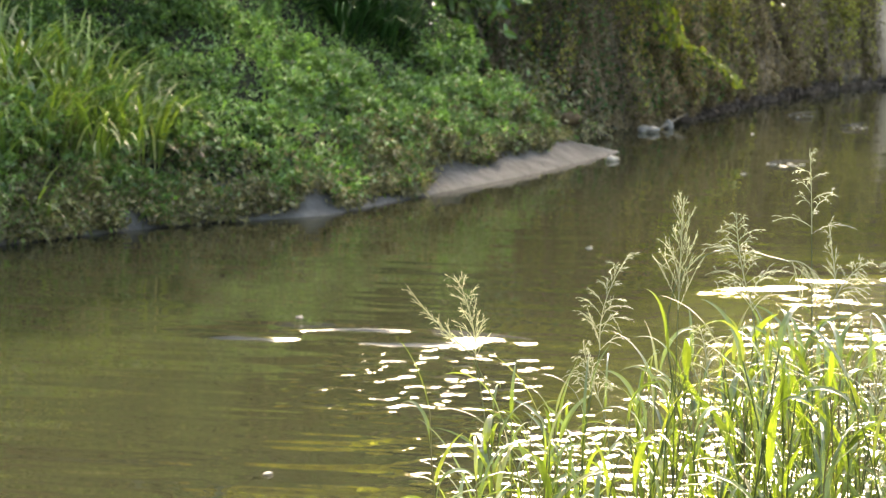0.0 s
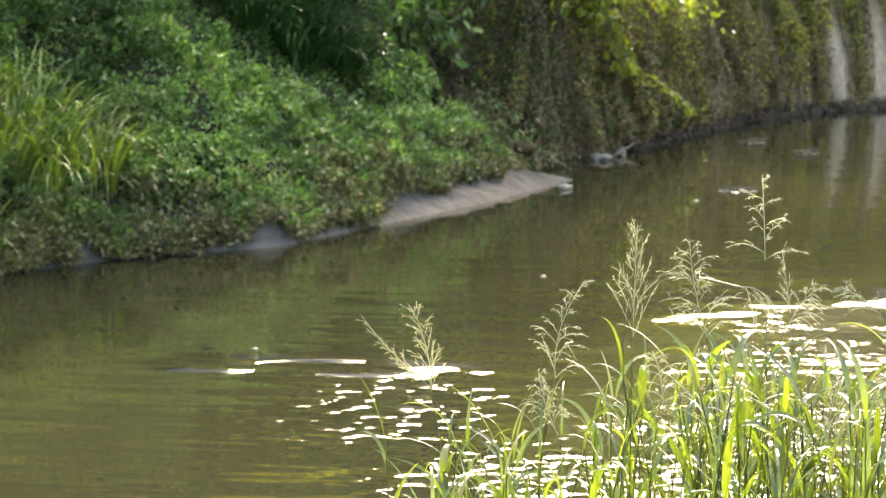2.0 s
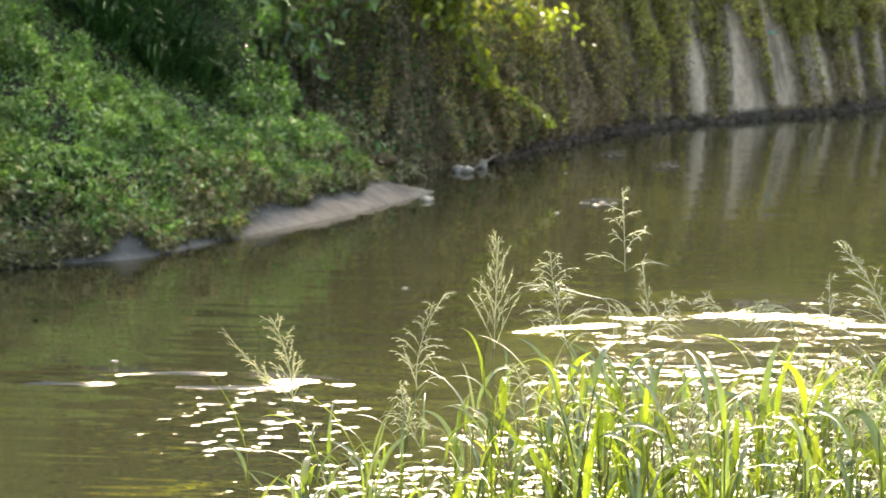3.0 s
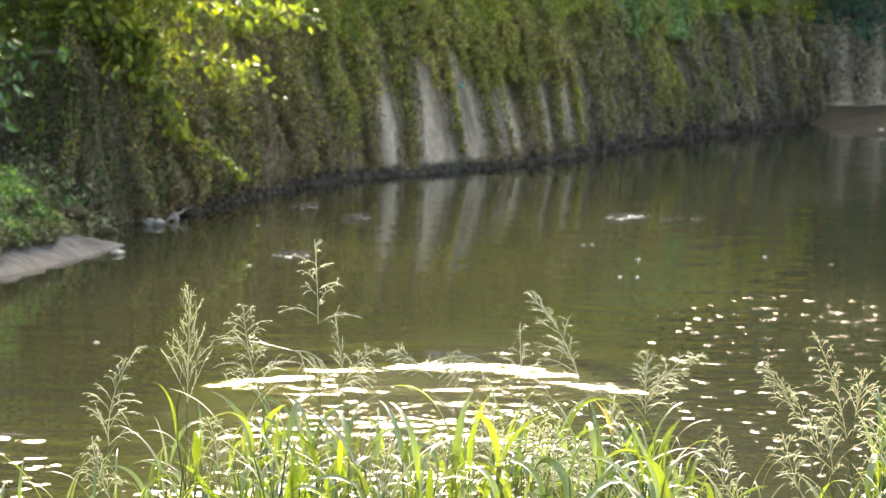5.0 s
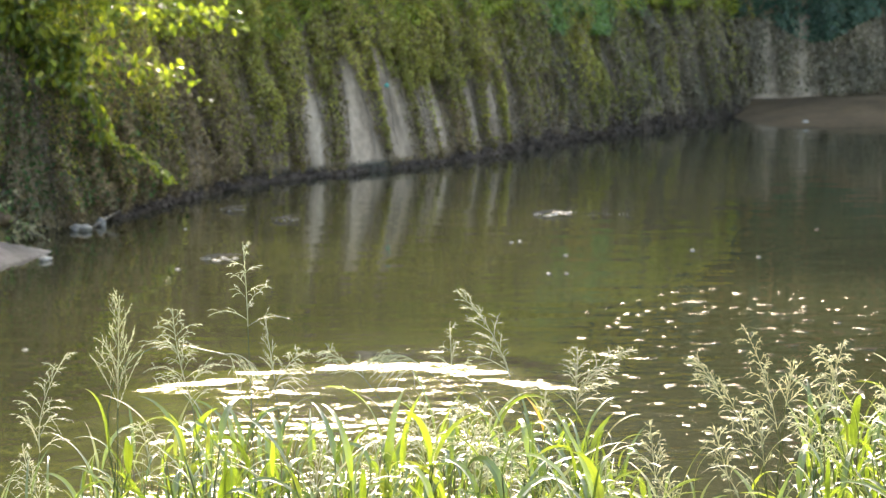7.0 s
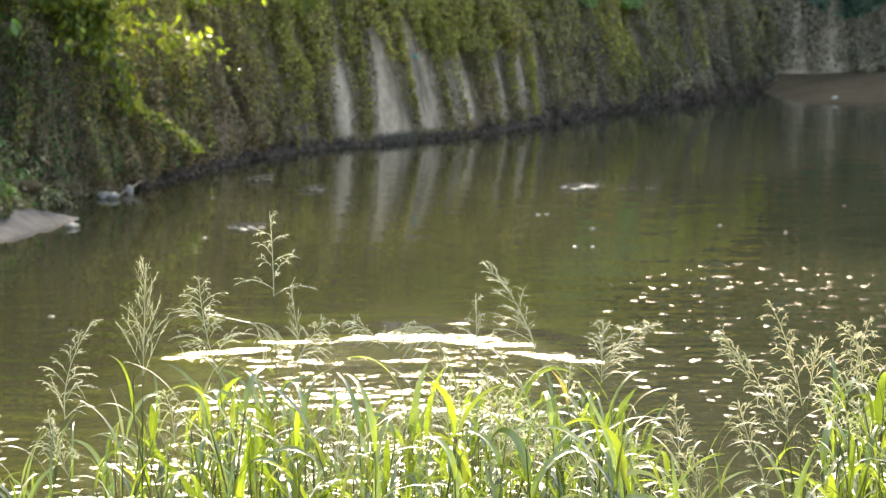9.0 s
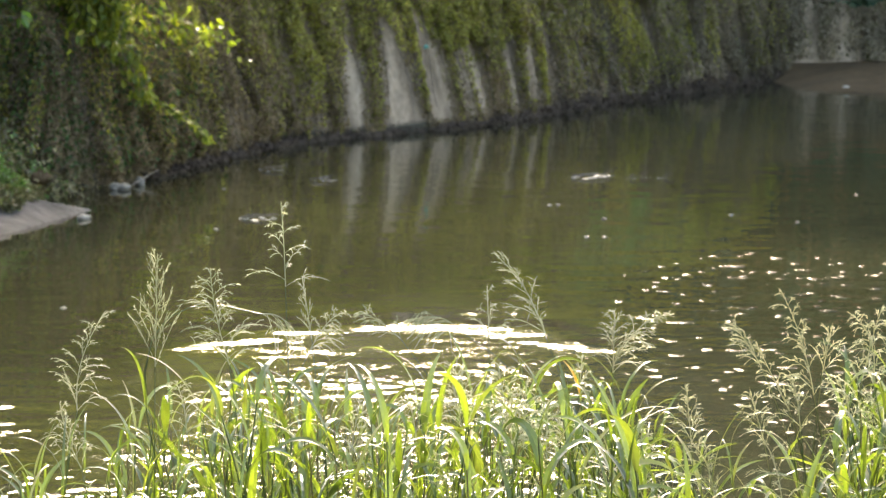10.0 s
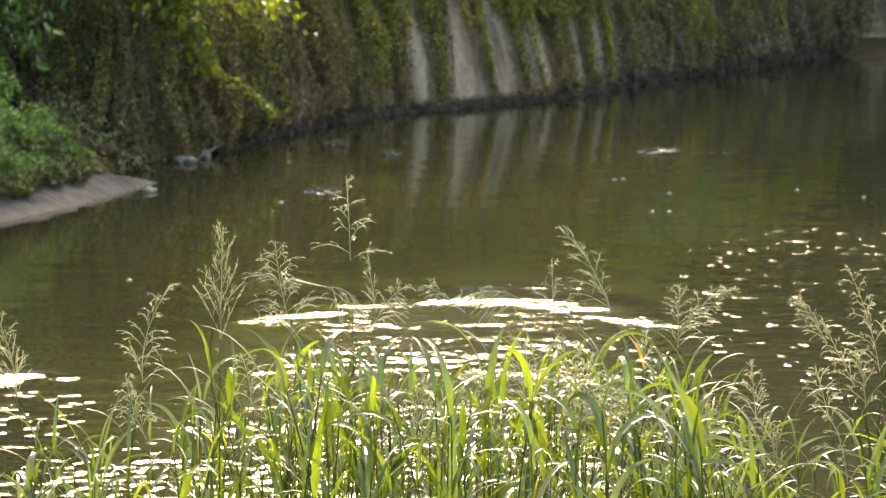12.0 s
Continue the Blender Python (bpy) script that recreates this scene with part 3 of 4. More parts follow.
    u, v, o = u[~fresh], v[~fresh], o[~fresh]
    stuff("vine_curtain", wall_leaves(FAR, u, v, o, .065), HAZED_VINE, "brown creeper hanging over a pale far wall, greyed for haze", "vine")
    n = 8000
    gu, gv = rng.normal(29.4, 1.15, n), 3.4 - 1.4 * rng.random(n) ** .8
    hang = gv > 2.0 + .35 * np.sin(gu * 3.1) + .25 * np.abs(gu - 29.4)
    stuff("fern_curtain", wall_leaves(WALL, gu[hang], gv[hang], rng.uniform(.15, .5, hang.sum()), .065), GROUND_LEAF, "fresh green ferns spilling over the wall", "fern")
    # bare stems
    chunks = []
    for c in np.arange(8.5, 36, 0.22):
        c += rng.normal(0, .12)
        v = np.linspace(rng.uniform(0.02, .5), 3.2, 14)
        uu = c + .06 * np.sin(v * 2.1 + c * 5) + rng.normal(0, .015, 14)
        if bare(uu[:4], v[:4]).max() > .8 and rng.random() < .85:
            continue
        p, nn = wall_surface(WALL, uu, v)
        p[:, :2] -= nn * rng.uniform(.02, .1)
        chunks.append(tube(p, np.linspace(.006, .014, 14), 4))
    stuff("vine_stems", joined(chunks), BARK, "thin brown creeper stems down the wall", "vine")


build_vines()


def build_wall_top_growth():
    """Leafy growth heaped along the top of the wall and spilling over its edge, lit from behind."""
    n = 70000
    u = rng.uniform(6, 38, n)
    heap = .55 + .3 * fuzz(u, 0 * u, 2.0, 1.3)
    turn = rng.random(n) * np.pi
    spill = rng.random(n) < .35
    off = np.where(spill, rng.uniform(.1, .42, n), -.35 + .75 * np.cos(turn) * rng.uniform(.7, 1.05, n))
    low = 2.5 + .3 * fuzz(u, 0 * u, 7.0, 2.6)
    v = np.where(spill, low + (3.35 - low) * rng.random(n), WALL_TOP + np.sin(turn) * heap * rng.uniform(.6, 1.1, n))
    stuff("wall_top_creeper", wall_leaves(WALL, u, v, off, .075), TOP_LEAF, "sunlit yellow-green creeper heaped along the wall's top", "creeper")


build_wall_top_growth()


def build_waterline_fringe():
    """Dark scraps along the foot of the wall, for its roots and its shadow band."""
    n = 15000
    u = rng.uniform(11.5, 36, n)
    v = np.abs(rng.normal(0, .055, n)) * (.5 + .6 * np.sin(u * 2.3) ** 2) * np.interp(u, [22, 28], [1, 3.6]) + .02
    keep = rng.random(n) > .85 * (np.abs(u - 20.15) < .45)
    u, v = u[keep], v[keep]
    stuff("root_shade_fringe", wall_leaves(WALL, u, v, rng.uniform(.02, .3, len(u)) * np.clip(1 - v, .2, 1), .06), ROOT_SHADE,
          "dark roots along the waterline, filling in the shadow band there", "roots")


build_waterline_fringe()


# ---- growth on the left bank ----
def bank_points(n, x0, x1, y0, y1):
    x, y = rng.uniform(x0, x1, n), rng.uniform(y0, y1, n)
    z = ground_z(x, y)
    db = dist_to(BANK, x, y)
    mudw = mud_width(y)
    lip = mudw + .12 * fuzz(x, y, 5.0, 3.0)
    ok = (~in_river(x, y)) & (db > lip) & (z > .04) & (z < 4.7)
    return x[ok], y[ok], z[ok], (db - lip)[ok]


def build_bank_cover():
    """Cushions of leaves heaped on the slope, and a thinner cover between them."""
    up = np.array([0, 0, 1.0])

    def slope(x, y, z, e=.06):
        return unit(np.stack([-(ground_z(x + e, y) - z) / e, -(ground_z(x, y + e) - z) / e, np.ones_like(z)], 1))

    gx, gy = np.meshgrid(np.arange(-13, -4, .62), np.arange(17, 34, .72))
    gx[::2] += .31
    hx, hy = gx.ravel() + rng.normal(0, .14, gx.size), gy.ravel() + rng.normal(0, .16, gx.size)
    sx, sy, sz, sd = bank_points(5200, -13, -4, 17, 34)
    pick = rng.permutation(len(sx))[:900]
    cx, cy = np.append(hx, sx[pick]), np.append(hy, sy[pick])
    big = np.arange(len(cx)) < len(hx)
    cz, cd = ground_z(cx, cy), dist_to(BANK, cx, cy) - mud_width(cy)
    clear = (~in_river(cx, cy)) & (cd > .12) & (cz < 4.7) & (cz > .04)
    clear &= np.minimum(np.hypot(cx + 7.3, cy - 28.2), np.hypot(cx + 7.75, cy - 27.8)) > .95
    clear &= ~((cy > 30.4) & (cx < -5.7) & (cx > -8.2))
    cx, cy, cz, cd, big = cx[clear], cy[clear], cz[clear], cd[clear], big[clear]
    cn = slope(cx, cy, cz)
    rad = np.where(big, rng.uniform(.32, .5, len(cx)), rng.uniform(.1, .22, len(cx))) * np.interp(cd, [0, .5], [.6, 1])
    heave = np.where(big, rng.uniform(-.35, .05, len(cx)) * rad, rng.uniform(.05, .3, len(cx)))
    cx, cy, cz = cx + cn[:, 0] * heave, cy + cn[:, 1] * heave, cz + cn[:, 2] * heave
    # plants drooping over the mud's edge
    ex, ey, ez, ed = bank_points(26000, -11, -4, 19, 31)
    edge = np.flatnonzero((ed < .2) & (rng.random(len(ed)) < .9))[:700]
    cx, cy, cz, cd = np.append(cx, ex[edge]), np.append(cy, ey[edge]), np.append(cz, ez[edge]), np.append(cd, ed[edge])
    rad = np.append(rad, rng.uniform(.10, .2, len(edge)))
    cn = slope(cx, cy, cz)
    n_each = (rad ** 2 * 7000).astype(int)
    k = np.repeat(np.arange(len(cx)), n_each)
    q = unit(rng.normal(0, 1, (len(k), 3)) + 1.1 * cn[k])
    squash = np.array([1, 1, .85])
    uneven = 1 + .3 * fuzz(q[:, 0] * 3 + k, q[:, 2] * 3 + q[:, 1] * 2, 1.0, 3.0)
    at1 = np.stack([cx, cy, cz], 1)[k] + q * squash * (rad[k] * uneven * (1 - .3 * rng.random(len(k)) ** 1.6))[:, None]
    f1, d1 = q * 1.1 + .25 * up, cd[k] + .35 * q[:, 2]
    x, y, z, d2 = bank_points(170000, -13, -4, 17, 34)
    n2 = slope(x, y, z)
    at2 = np.stack([x, y, z], 1) + n2 * (.1 * rng.random(len(x)))[:, None]
    at, face, d = np.concatenate([at1, at2]), np.concatenate([f1, n2]), np.concatenate([d1, d2])
    keep = (at[:, 2] > .03) & (rng.random(len(at)) < np.interp(at[:, 2], [3.1, 3.5], [1, .3]))
    at, face, d = at[keep], face[keep], d[keep]
    n = len(at)
    along = face * .22 + rng.normal(0, .6, (n, 3)) + np.array([.15, -.25, -.1])
    face = face + rng.normal(0, .55, (n, 3))
    L = rng.uniform(.04, .09, n)
    muddy = rng.random(n) < np.interp(d + .25 * fuzz(at[:, 0], at[:, 1], 4.0, 2.2), [.13, .53], [.96, .03])
    # leaves high on the bank get the darkened colour, for the shade there
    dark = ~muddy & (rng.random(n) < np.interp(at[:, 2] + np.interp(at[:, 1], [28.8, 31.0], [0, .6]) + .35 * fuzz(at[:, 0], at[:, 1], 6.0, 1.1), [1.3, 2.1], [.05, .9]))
    for sel, mat, name, label in ((dark, SHADED_LEAF, "shaded_creeper", "green creeping plants on the upper bank, coloured darker as in shade"),
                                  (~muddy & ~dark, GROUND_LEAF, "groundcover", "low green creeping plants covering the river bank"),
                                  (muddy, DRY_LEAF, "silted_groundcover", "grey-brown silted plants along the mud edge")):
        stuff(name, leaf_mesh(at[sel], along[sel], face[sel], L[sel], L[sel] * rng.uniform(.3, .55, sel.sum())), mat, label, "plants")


build_bank_cover()


def blades(at, azimuth, lean0, lean1, length, width, seg=9, power=1.4, twist=None):
    """Arching grass blades: folded strips that taper to a point."""
    n = len(at)
    s = np.linspace(0, 1, seg + 1)
    th = lean0[:, None] + (lean1 - lean0)[:, None] * s[None] ** power
    hor = np.stack([np.cos(azimuth), np.sin(azimuth), np.zeros(n)], 1)
    step = (length / seg)[:, None]
    r = np.concatenate([np.zeros((n, 1)), np.cumsum(np.sin(th[:, :-1]) * step, 1)], 1)
    h = np.concatenate([np.zeros((n, 1)), np.cumsum(np.cos(th[:, :-1]) * step, 1)], 1)
    mid = at[:, None] + hor[:, None] * r[..., None] + np.array([0, 0, 1.0]) * h[..., None]
    side = np.stack([-np.sin(azimuth), np.cos(azimuth), np.zeros(n)], 1)[:, None]
    up = -hor[:, None] * np.cos(th)[..., None] + np.array([0, 0, 1.0]) * np.sin(th)[..., None]
    tw = (np.zeros(n) if twist is None else twist)[:, None] * s[None]
    sd = side * np.cos(tw)[..., None] + up * np.sin(tw)[..., None]
    prof = np.minimum(1, .35 + 3.2 * s) * (1 - s ** 2.2) + .02
    w = width[:, None] * prof[None] / 2
    v = np.stack([mid + sd * w[..., None] + up * .25 * w[..., None], mid, mid - sd * w[..., None] + up * .25 * w[..., None]], 2)
    k = 3 * (seg + 1)
    f = []
    for i in range(seg):
        a_ = 3 * i
        f += [(a_, a_ + 3, a_ + 4, a_ + 1), (a_ + 1, a_ + 4, a_ + 5, a_ + 2)]
    f = (np.array(f)[None] + (np.arange(n) * k)[:, None, None]).reshape(-1, 4)
    return v.reshape(-1, 3), f


def tuft(name, x, y, n, length, width, mat, label, category, group="", lean=(.1, .5), tip=(1.0, 2.2), spread=.25, z=None):
    r, a_ = spread * np.sqrt(rng.random(n)), rng.uniform(0, 2 * np.pi, n)
    px, py = x + r * np.cos(a_), y + r * np.sin(a_)
    pz = ground_z(px, py) if z is None else np.full(n, z)
    az = a_ + rng.normal(0, .7, n)
    v, f = blades(np.stack([px, py, pz], 1), az, rng.uniform(*lean, n), rng.uniform(*tip, n), length * rng.uniform(.55, 1.1, n), width * rng.uniform(.6, 1.2, n))
    base = np.array([x, y, float(ground_z(x, y)) if z is None else z])
    ob = tagged(new(name), label, category, group)
    ob.location = base
    # the blades stand in a few clumps, side by side
    corners = len(v) // n
    order = np.argsort(np.arctan2(py - y, px - x))
    for clump in np.array_split(order, max(2, n // 18)):
        vv = v.reshape(n, corners, 3)[clump].reshape(-1, 3) - base
        one = f.reshape(n, -1, 4)[0]
        tagged(mesh_object("leaf_clump", vv, (one[None] + (np.arange(len(clump)) * corners)[:, None, None]).reshape(-1, 4), mat, ob), kind="stuff")
    return ob


for x, y, n, L in ((-8.5, 23.2, 90, 1.15), (-8.9, 22.9, 70, 1.1), (-8.2, 23.7, 80, 1.05), (-9.3, 22.5, 60, 1.0), (-8.75, 23.9, 70, 1.2), (-9.4, 23.4, 70, 1.15)):
    tuft("tall_grass_tuft", x, y, int(n * 1.2), L * 1.15, .04, TUFT_BLADE, "tall arching yellow-green grass on the river bank", "grass", "grass tufts on the bank",
         (.05, .6), (1.6, 3.0), .34)
tuft("low_grass_tuft", -8.5, 22.45, 26, .6, .022, TUFT_BLADE, "short pale grass drooping over the mud edge", "grass", "grass tufts on the bank", (.6, 1.2), (1.8, 2.6))
for x, y, n, L in ((-8.45, 22.75, 40, .85), (-8.75, 22.3, 44, .9), (-9.05, 21.8, 40, .9), (-8.15, 23.15, 22, .7)):
    tuft("drooping_grass_tuft", x, y, n, L, .026, TUFT_BLADE, "pale green grass drooping over the mud to the water", "grass", "grass tufts on the bank", (.3, .9), (2.3, 3.2), .3)
for x, y, n in ((-7.25, 28.3, 150), (-7.75, 27.9, 140), (-6.9, 28.9, 110), (-7.5, 28.9, 110), (-8.2, 28.2, 120), (-7.9, 29.2, 120)):
    tuft("strap_leaf_plant", x, y, n, 1.25, .045, STRAP_LEAF, "dark green clump of long strap leaves on the bank", "plant", "strap-leaved plants", (.2, .8), (1.6, 2.7), .3)


# ---- broad-leaved shrub and overhanging tree ----
def branchlet(path, radii, leaf_len, n, wide=.55, hang=.5, jitter=.06):
    """Leaves set along a twig: tube chunk and leaf chunk."""
    path = np.asarray(path, float)
    k = rng.uniform(0, len(path) - 1.001, n)
    i = k.astype(int)
    at = path[i] + (path[i + 1] - path[i]) * (k - i)[:, None]
    tan = unit(path[i + 1] - path[i])
    along = tan * .4 + rng.normal(0, .6, (n, 3)) + np.array([0, -.2, -hang])
    face = rng.normal(0, .5, (n, 3)) + np.array([0, -.3, .8])
    L = leaf_len * rng.uniform(.6, 1.25, n)
    return tube(path, radii, 5), leaf_mesh(at + rng.normal(0, jitter, (n, 3)), along, face, L, L * wide, LARGE_LEAF, LARGE_FACES)


def bezier(a_, b_, c_, n=10):
    s = np.linspace(0, 1, n)[:, None]
    a_, b_, c_ = (np.asarray(q, float) for q in (a_, b_, c_))
    return (1 - s) ** 2 * a_ + 2 * s * (1 - s) * b_ + s ** 2 * c_


def build_shrub():
    base = np.array([-6.9, 31.9, float(ground_z(-6.9, 31.9)) - .05])
    shrub = tagged(new("broad_leaved_shrub"), "dark green shrub with broad glossy leaves above the bank", "shrub")
    shrub.location = base
    leaves_ = []
    for _ in range(30):
        end = np.array([-6.05, 31.35, 2.0]) + rng.normal(0, 1, 3) * (.42, .25, .36)
        midp = (base + end) / 2 + np.array([0, 0, .7])
        st, lv = branchlet(bezier(base, midp, end) - base, np.linspace(.018, .004, 10), .165, 24, .5, .6, .11)
        mesh_object("stem", *st, BARK, shrub)
        leaves_.append(lv)
    mesh_object("foliage", *joined(leaves_), BROAD_LEAF, shrub)


build_shrub()


def build_bank_bush():
    """A low straggling bush spilling from the bank's end down to the mud."""
    base = np.array([-5.75, 31.2, float(ground_z(-5.75, 31.2)) - .05])
    bush = tagged(new("straggling_bush"), "olive-brown straggling bush at the end of the mud bank", "bush")
    bush.location = base
    lvs = []
    for i in range(70):
        s = rng.random()
        end = np.array([-5.75, 31.45, .95]) * (1 - s) + np.array([-4.64, 31.62, .16]) * s + rng.normal(0, 1, 3) * (.12, .16, .14)
        end[2] = max(end[2], .08)
        root = base + np.array([.35 * s, 0, -.1])
        st, lv = branchlet(bezier(root, (root + end) / 2 + [0, 0, .25], end) - base, np.linspace(.009, .003, 10), .085, 46, .45, .5, .09)
        if i % 3 == 0:
            mesh_object("stem", *st, BARK, bush)
        lvs.append(lv)
    mesh_object("foliage", *joined(lvs[:58]), DRY_LEAF, bush, "brown half-withered leaves")
    mesh_object("foliage", *joined(lvs[58:]), GROUND_LEAF, bush, "green leaves")


build_bank_bush()


def build_overhanging_tree():
    foot = np.array([-7.6, 34.9, float(ground_z(-7.6, 34.9))])
    tree = tagged(new("overhanging_tree"), "tree with sunlit yellow-green leaves reaching over the river", "tree")
    tree.location = foot
    fork = np.array([-7.1, 34.4, 5.6])
    trunk_path = bezier(foot - [0, 0, .4], foot + [.1, 0, .7], fork, 8) - foot
    mesh_object("trunk", *tube(trunk_path, np.linspace(.16, .10, 8), 8), BARK, tree)
    knee = np.array([-5.5, 33.3, 3.0])
    limbs = [(bezier(fork, (-6.3, 33.7, 4.4), knee), .07, .03),
             (bezier(knee, (-4.6, 33.2, 2.35), (-2.73, 33.39, 1.93), 16), .028, .006),
             (bezier(knee, (-4.25, 33.2, 2.25), (-3.9, 33.27, 1.2), 16), .022, .007),
             (bezier(knee, (-4.0, 33.2, 3.15), (-2.0, 33.4, 2.72), 14), .02, .005),
             (bezier((-3.95, 33.27, 1.28), (-3.5, 33.3, 1.05), (-3.0, 33.36, .6), 12), .009, .003)]
    for path, r0, r1 in limbs:
        mesh_object("limb", *tube(path - foot, np.linspace(r0, r1, len(path)), 6), BARK, tree)
    twigs, lvs = [], []
    for path, n, L, jit in ((limbs[1][0], 380, .125, .10), (limbs[2][0], 360, .13, .08), (limbs[3][0], 260, .13, .1), (limbs[4][0], 110, .1, .025)):
        tw, lv = branchlet(path - foot, np.full(len(path), .004), L, n, .5, .6, jit)
        twigs.append(tw)
        lvs.append(lv)
    # the mass of leaves near the knee and above
    for _ in range(120):
        a_ = limbs[rng.integers(0, 4)][0]
        s = a_[rng.integers(2, len(a_) - 6)]
        end = s + rng.normal(0, 1, 3) * (.32, .3, .26) + np.array([-.05, 0, .05])
        tw, lv = branchlet(bezier(s, (s + end) / 2 + [0, 0, .12], end, 6) - foot, np.linspace(.007, .003, 6), .125, 22, .5, .6, .07)
        twigs.append(tw)
        lvs.append(lv)
    # crown out of view, thickened to shade the left end of the wall
    for _ in range(130):
        c = fork + rng.normal(0, 1, 3) * (1.4, .8, .6) + np.array([1.7, -.3, .3])
        tw, lv = branchlet(bezier(fork, (fork + c) / 2 + [0, 0, .3], c, 6) - foot, np.linspace(.012, .003, 6), .17, 30, .5, .5, .3)
        twigs.append(tw)
        lvs.append(lv)
    tagged(mesh_object("twig", *joined(twigs), BARK, tree), kind="stuff")
    mesh_object("crown", *joined(lvs), BRANCH_LEAF, tree)


build_overhanging_tree()


# ---- trees along the top of the far bank, seen in the water, and added unseen ones ----
def tree_model(height, spread, seed, leaf=TREE_LEAF):
    r = np.random.default_rng(seed)
    tree = tagged(new("tree"), "leafy tree out of view on top of the river bank", "tree", "trees on the far bank")
    top = np.array([.2, .1, height * .55])
    mesh_object("trunk", *tube(bezier((0, 0, -.4), (.1, 0, height * .3), top, 8), np.linspace(.2, .1, 8), 8), BARK, tree)
    leaf_chunks = []
    for i in range(92):
        a_, h = r.uniform(0, 2 * np.pi), r.uniform(.03, .97)
        reach = spread * np.sin(np.pi * (.2 + .75 * h)) * r.uniform(.2, 1)
        c = np.array([reach * np.cos(a_), reach * np.sin(a_), h * height])
        if i % 10 == 0:
            mesh_object("limb", *tube(bezier(top * r.uniform(.5, 1), (c + top) / 2, c, 6), np.linspace(.06, .015, 6), 5), BARK, tree)
        n = 80
        rad = r.uniform(.6, 1.0)
        q = unit(r.normal(0, 1, (n, 3)))
        at = c + q * (rad * r.random(n) ** .4)[:, None] * (1, 1, .7)
        L = r.uniform(.18, .32, n)
        leaf_chunks.append(leaf_mesh(at, q * .5 + r.normal(0, .6, (n, 3)) - [0, 0, .4], q * .4 + r.normal(0, .5, (n, 3)) + [0, 0, .5], L, L * .6))
    mesh_object("crown", *joined(leaf_chunks), leaf, tree)
    return tree


def plant_trees():
    models = [tree_model(6.6, 2.3, 1), tree_model(5.8, 2.5, 2), tree_model(7.4, 2.2, 3)]
    dark = tree_model(7.0, 2.6, 4, DARK_TREE_LEAF)
    tagged(dark, "dark green leafy tree out of view on top of the bank")
    dark_used = False
    r = np.random.default_rng(11)
    spots = []  # place and size
    for plan, us, back, size in ((WALL, np.arange(4, 37, 2.2), 4.6, .42), (WALL, np.arange(3, 37, 2.6), 10.0, .8),
                                 (FAR, np.arange(1, 46, 4.2), 4.5, 2.3), (FAR, np.arange(-2, 46, 6), 10, 2.3)):
        for u in us:
            p = [np.interp(u, plan[0], plan[1][:, k]) + back * np.interp(u, plan[0], plan[2][:, k]) for k in (0, 1)]
            q = (p[0] + r.normal(0, .4), p[1] + r.normal(0, .4))
            if float(ground_z(*q)) > 1.7:
                spots.append((*q, size))
    spots += [(x, y, 1.6) for x, y in ((-13.5, 25.5), (-13.2, 30.5), (-15, 21.5), (-16.5, 17.5), (-18.5, 13.5), (-15.5, 27), (-11.5, 34), (-12.5, 37), (-12.9, 28.6), (-12.2, 32.4))]
    # unseen trees added to shade the mud bank and close bright sky gaps
    spots += [(-4.9, 44.0, .7), (-5.4, 41.0, .98), (-6.8, 41.4, .9), (5.6, 59.5, 2.3), (4.9, 62, 2.3), (3.9, 56.5, 1.0), (2.7, 57.5, 1.1)]
    # taller ones further back
    spots += [(x, 53 + r.normal(0, 1), 1.05) for x in np.arange(-23, 3, 2.4)] + [(x, 64 + r.normal(0, 1.5), 1.5 if x > -8 else 2.1) for x in np.arange(-32, 6, 3.0)]
    # unseen trees added behind the viewer to block the low sky light
    spots += [(26 * math.sin(k) + 2, 3 - 22 * math.cos(k), 1.6) for k in np.linspace(-1.45, 1.35, 15)]
    for i, (x, y, size) in enumerate(spots):
        z, size = float(ground_z(x, y)), size * r.uniform(.85, 1.12)
        m = pose(x, y, z, 0, 0, r.uniform(0, 360)) @ Matrix.Diagonal((size, size, size, 1))
        # trees on the left take dark leaves too, to dim their reflection
        if (x > 4 and y > 40) or (x < -12 and 20 < y < 31):
            k = copy_thing(dark, pose(0, 0, 0)) if dark_used else dark
            k.matrix_basis, dark_used = m, True
        elif i < 3:
            models[i].matrix_basis = m
        else:
            k = copy_thing(models[i % 3], pose(0, 0, 0))
            k.matrix_basis = m


plant_trees()


# ---- drift on the water and stones by the bank ----
def lump(name, at, size, mat, label, category, seed, group="", tilt=0):
    """An uneven stone or clod."""
    bm = bmesh.new()
    bmesh.ops.create_icosphere(bm, subdivisions=3 if max(size) > .05 else 2, radius=1)
    for v in bm.verts:
        k = 1 + .28 * noise.noise(v.co * 1.3 + Vector((seed, 0, seed))) + .1 * noise.noise(v.co * 4 + Vector((0, seed, 0)))
        v.co = Vector((v.co.x * size[0], v.co.y * size[1], v.co.z * size[2])) * k
    for f in bm.faces:
        f.smooth = True
    ob = part(name, bm, mat, None)
    ob.location, ob.rotation_euler = at, (0, radians(tilt), seed)
    return tagged(ob, label, category, group)


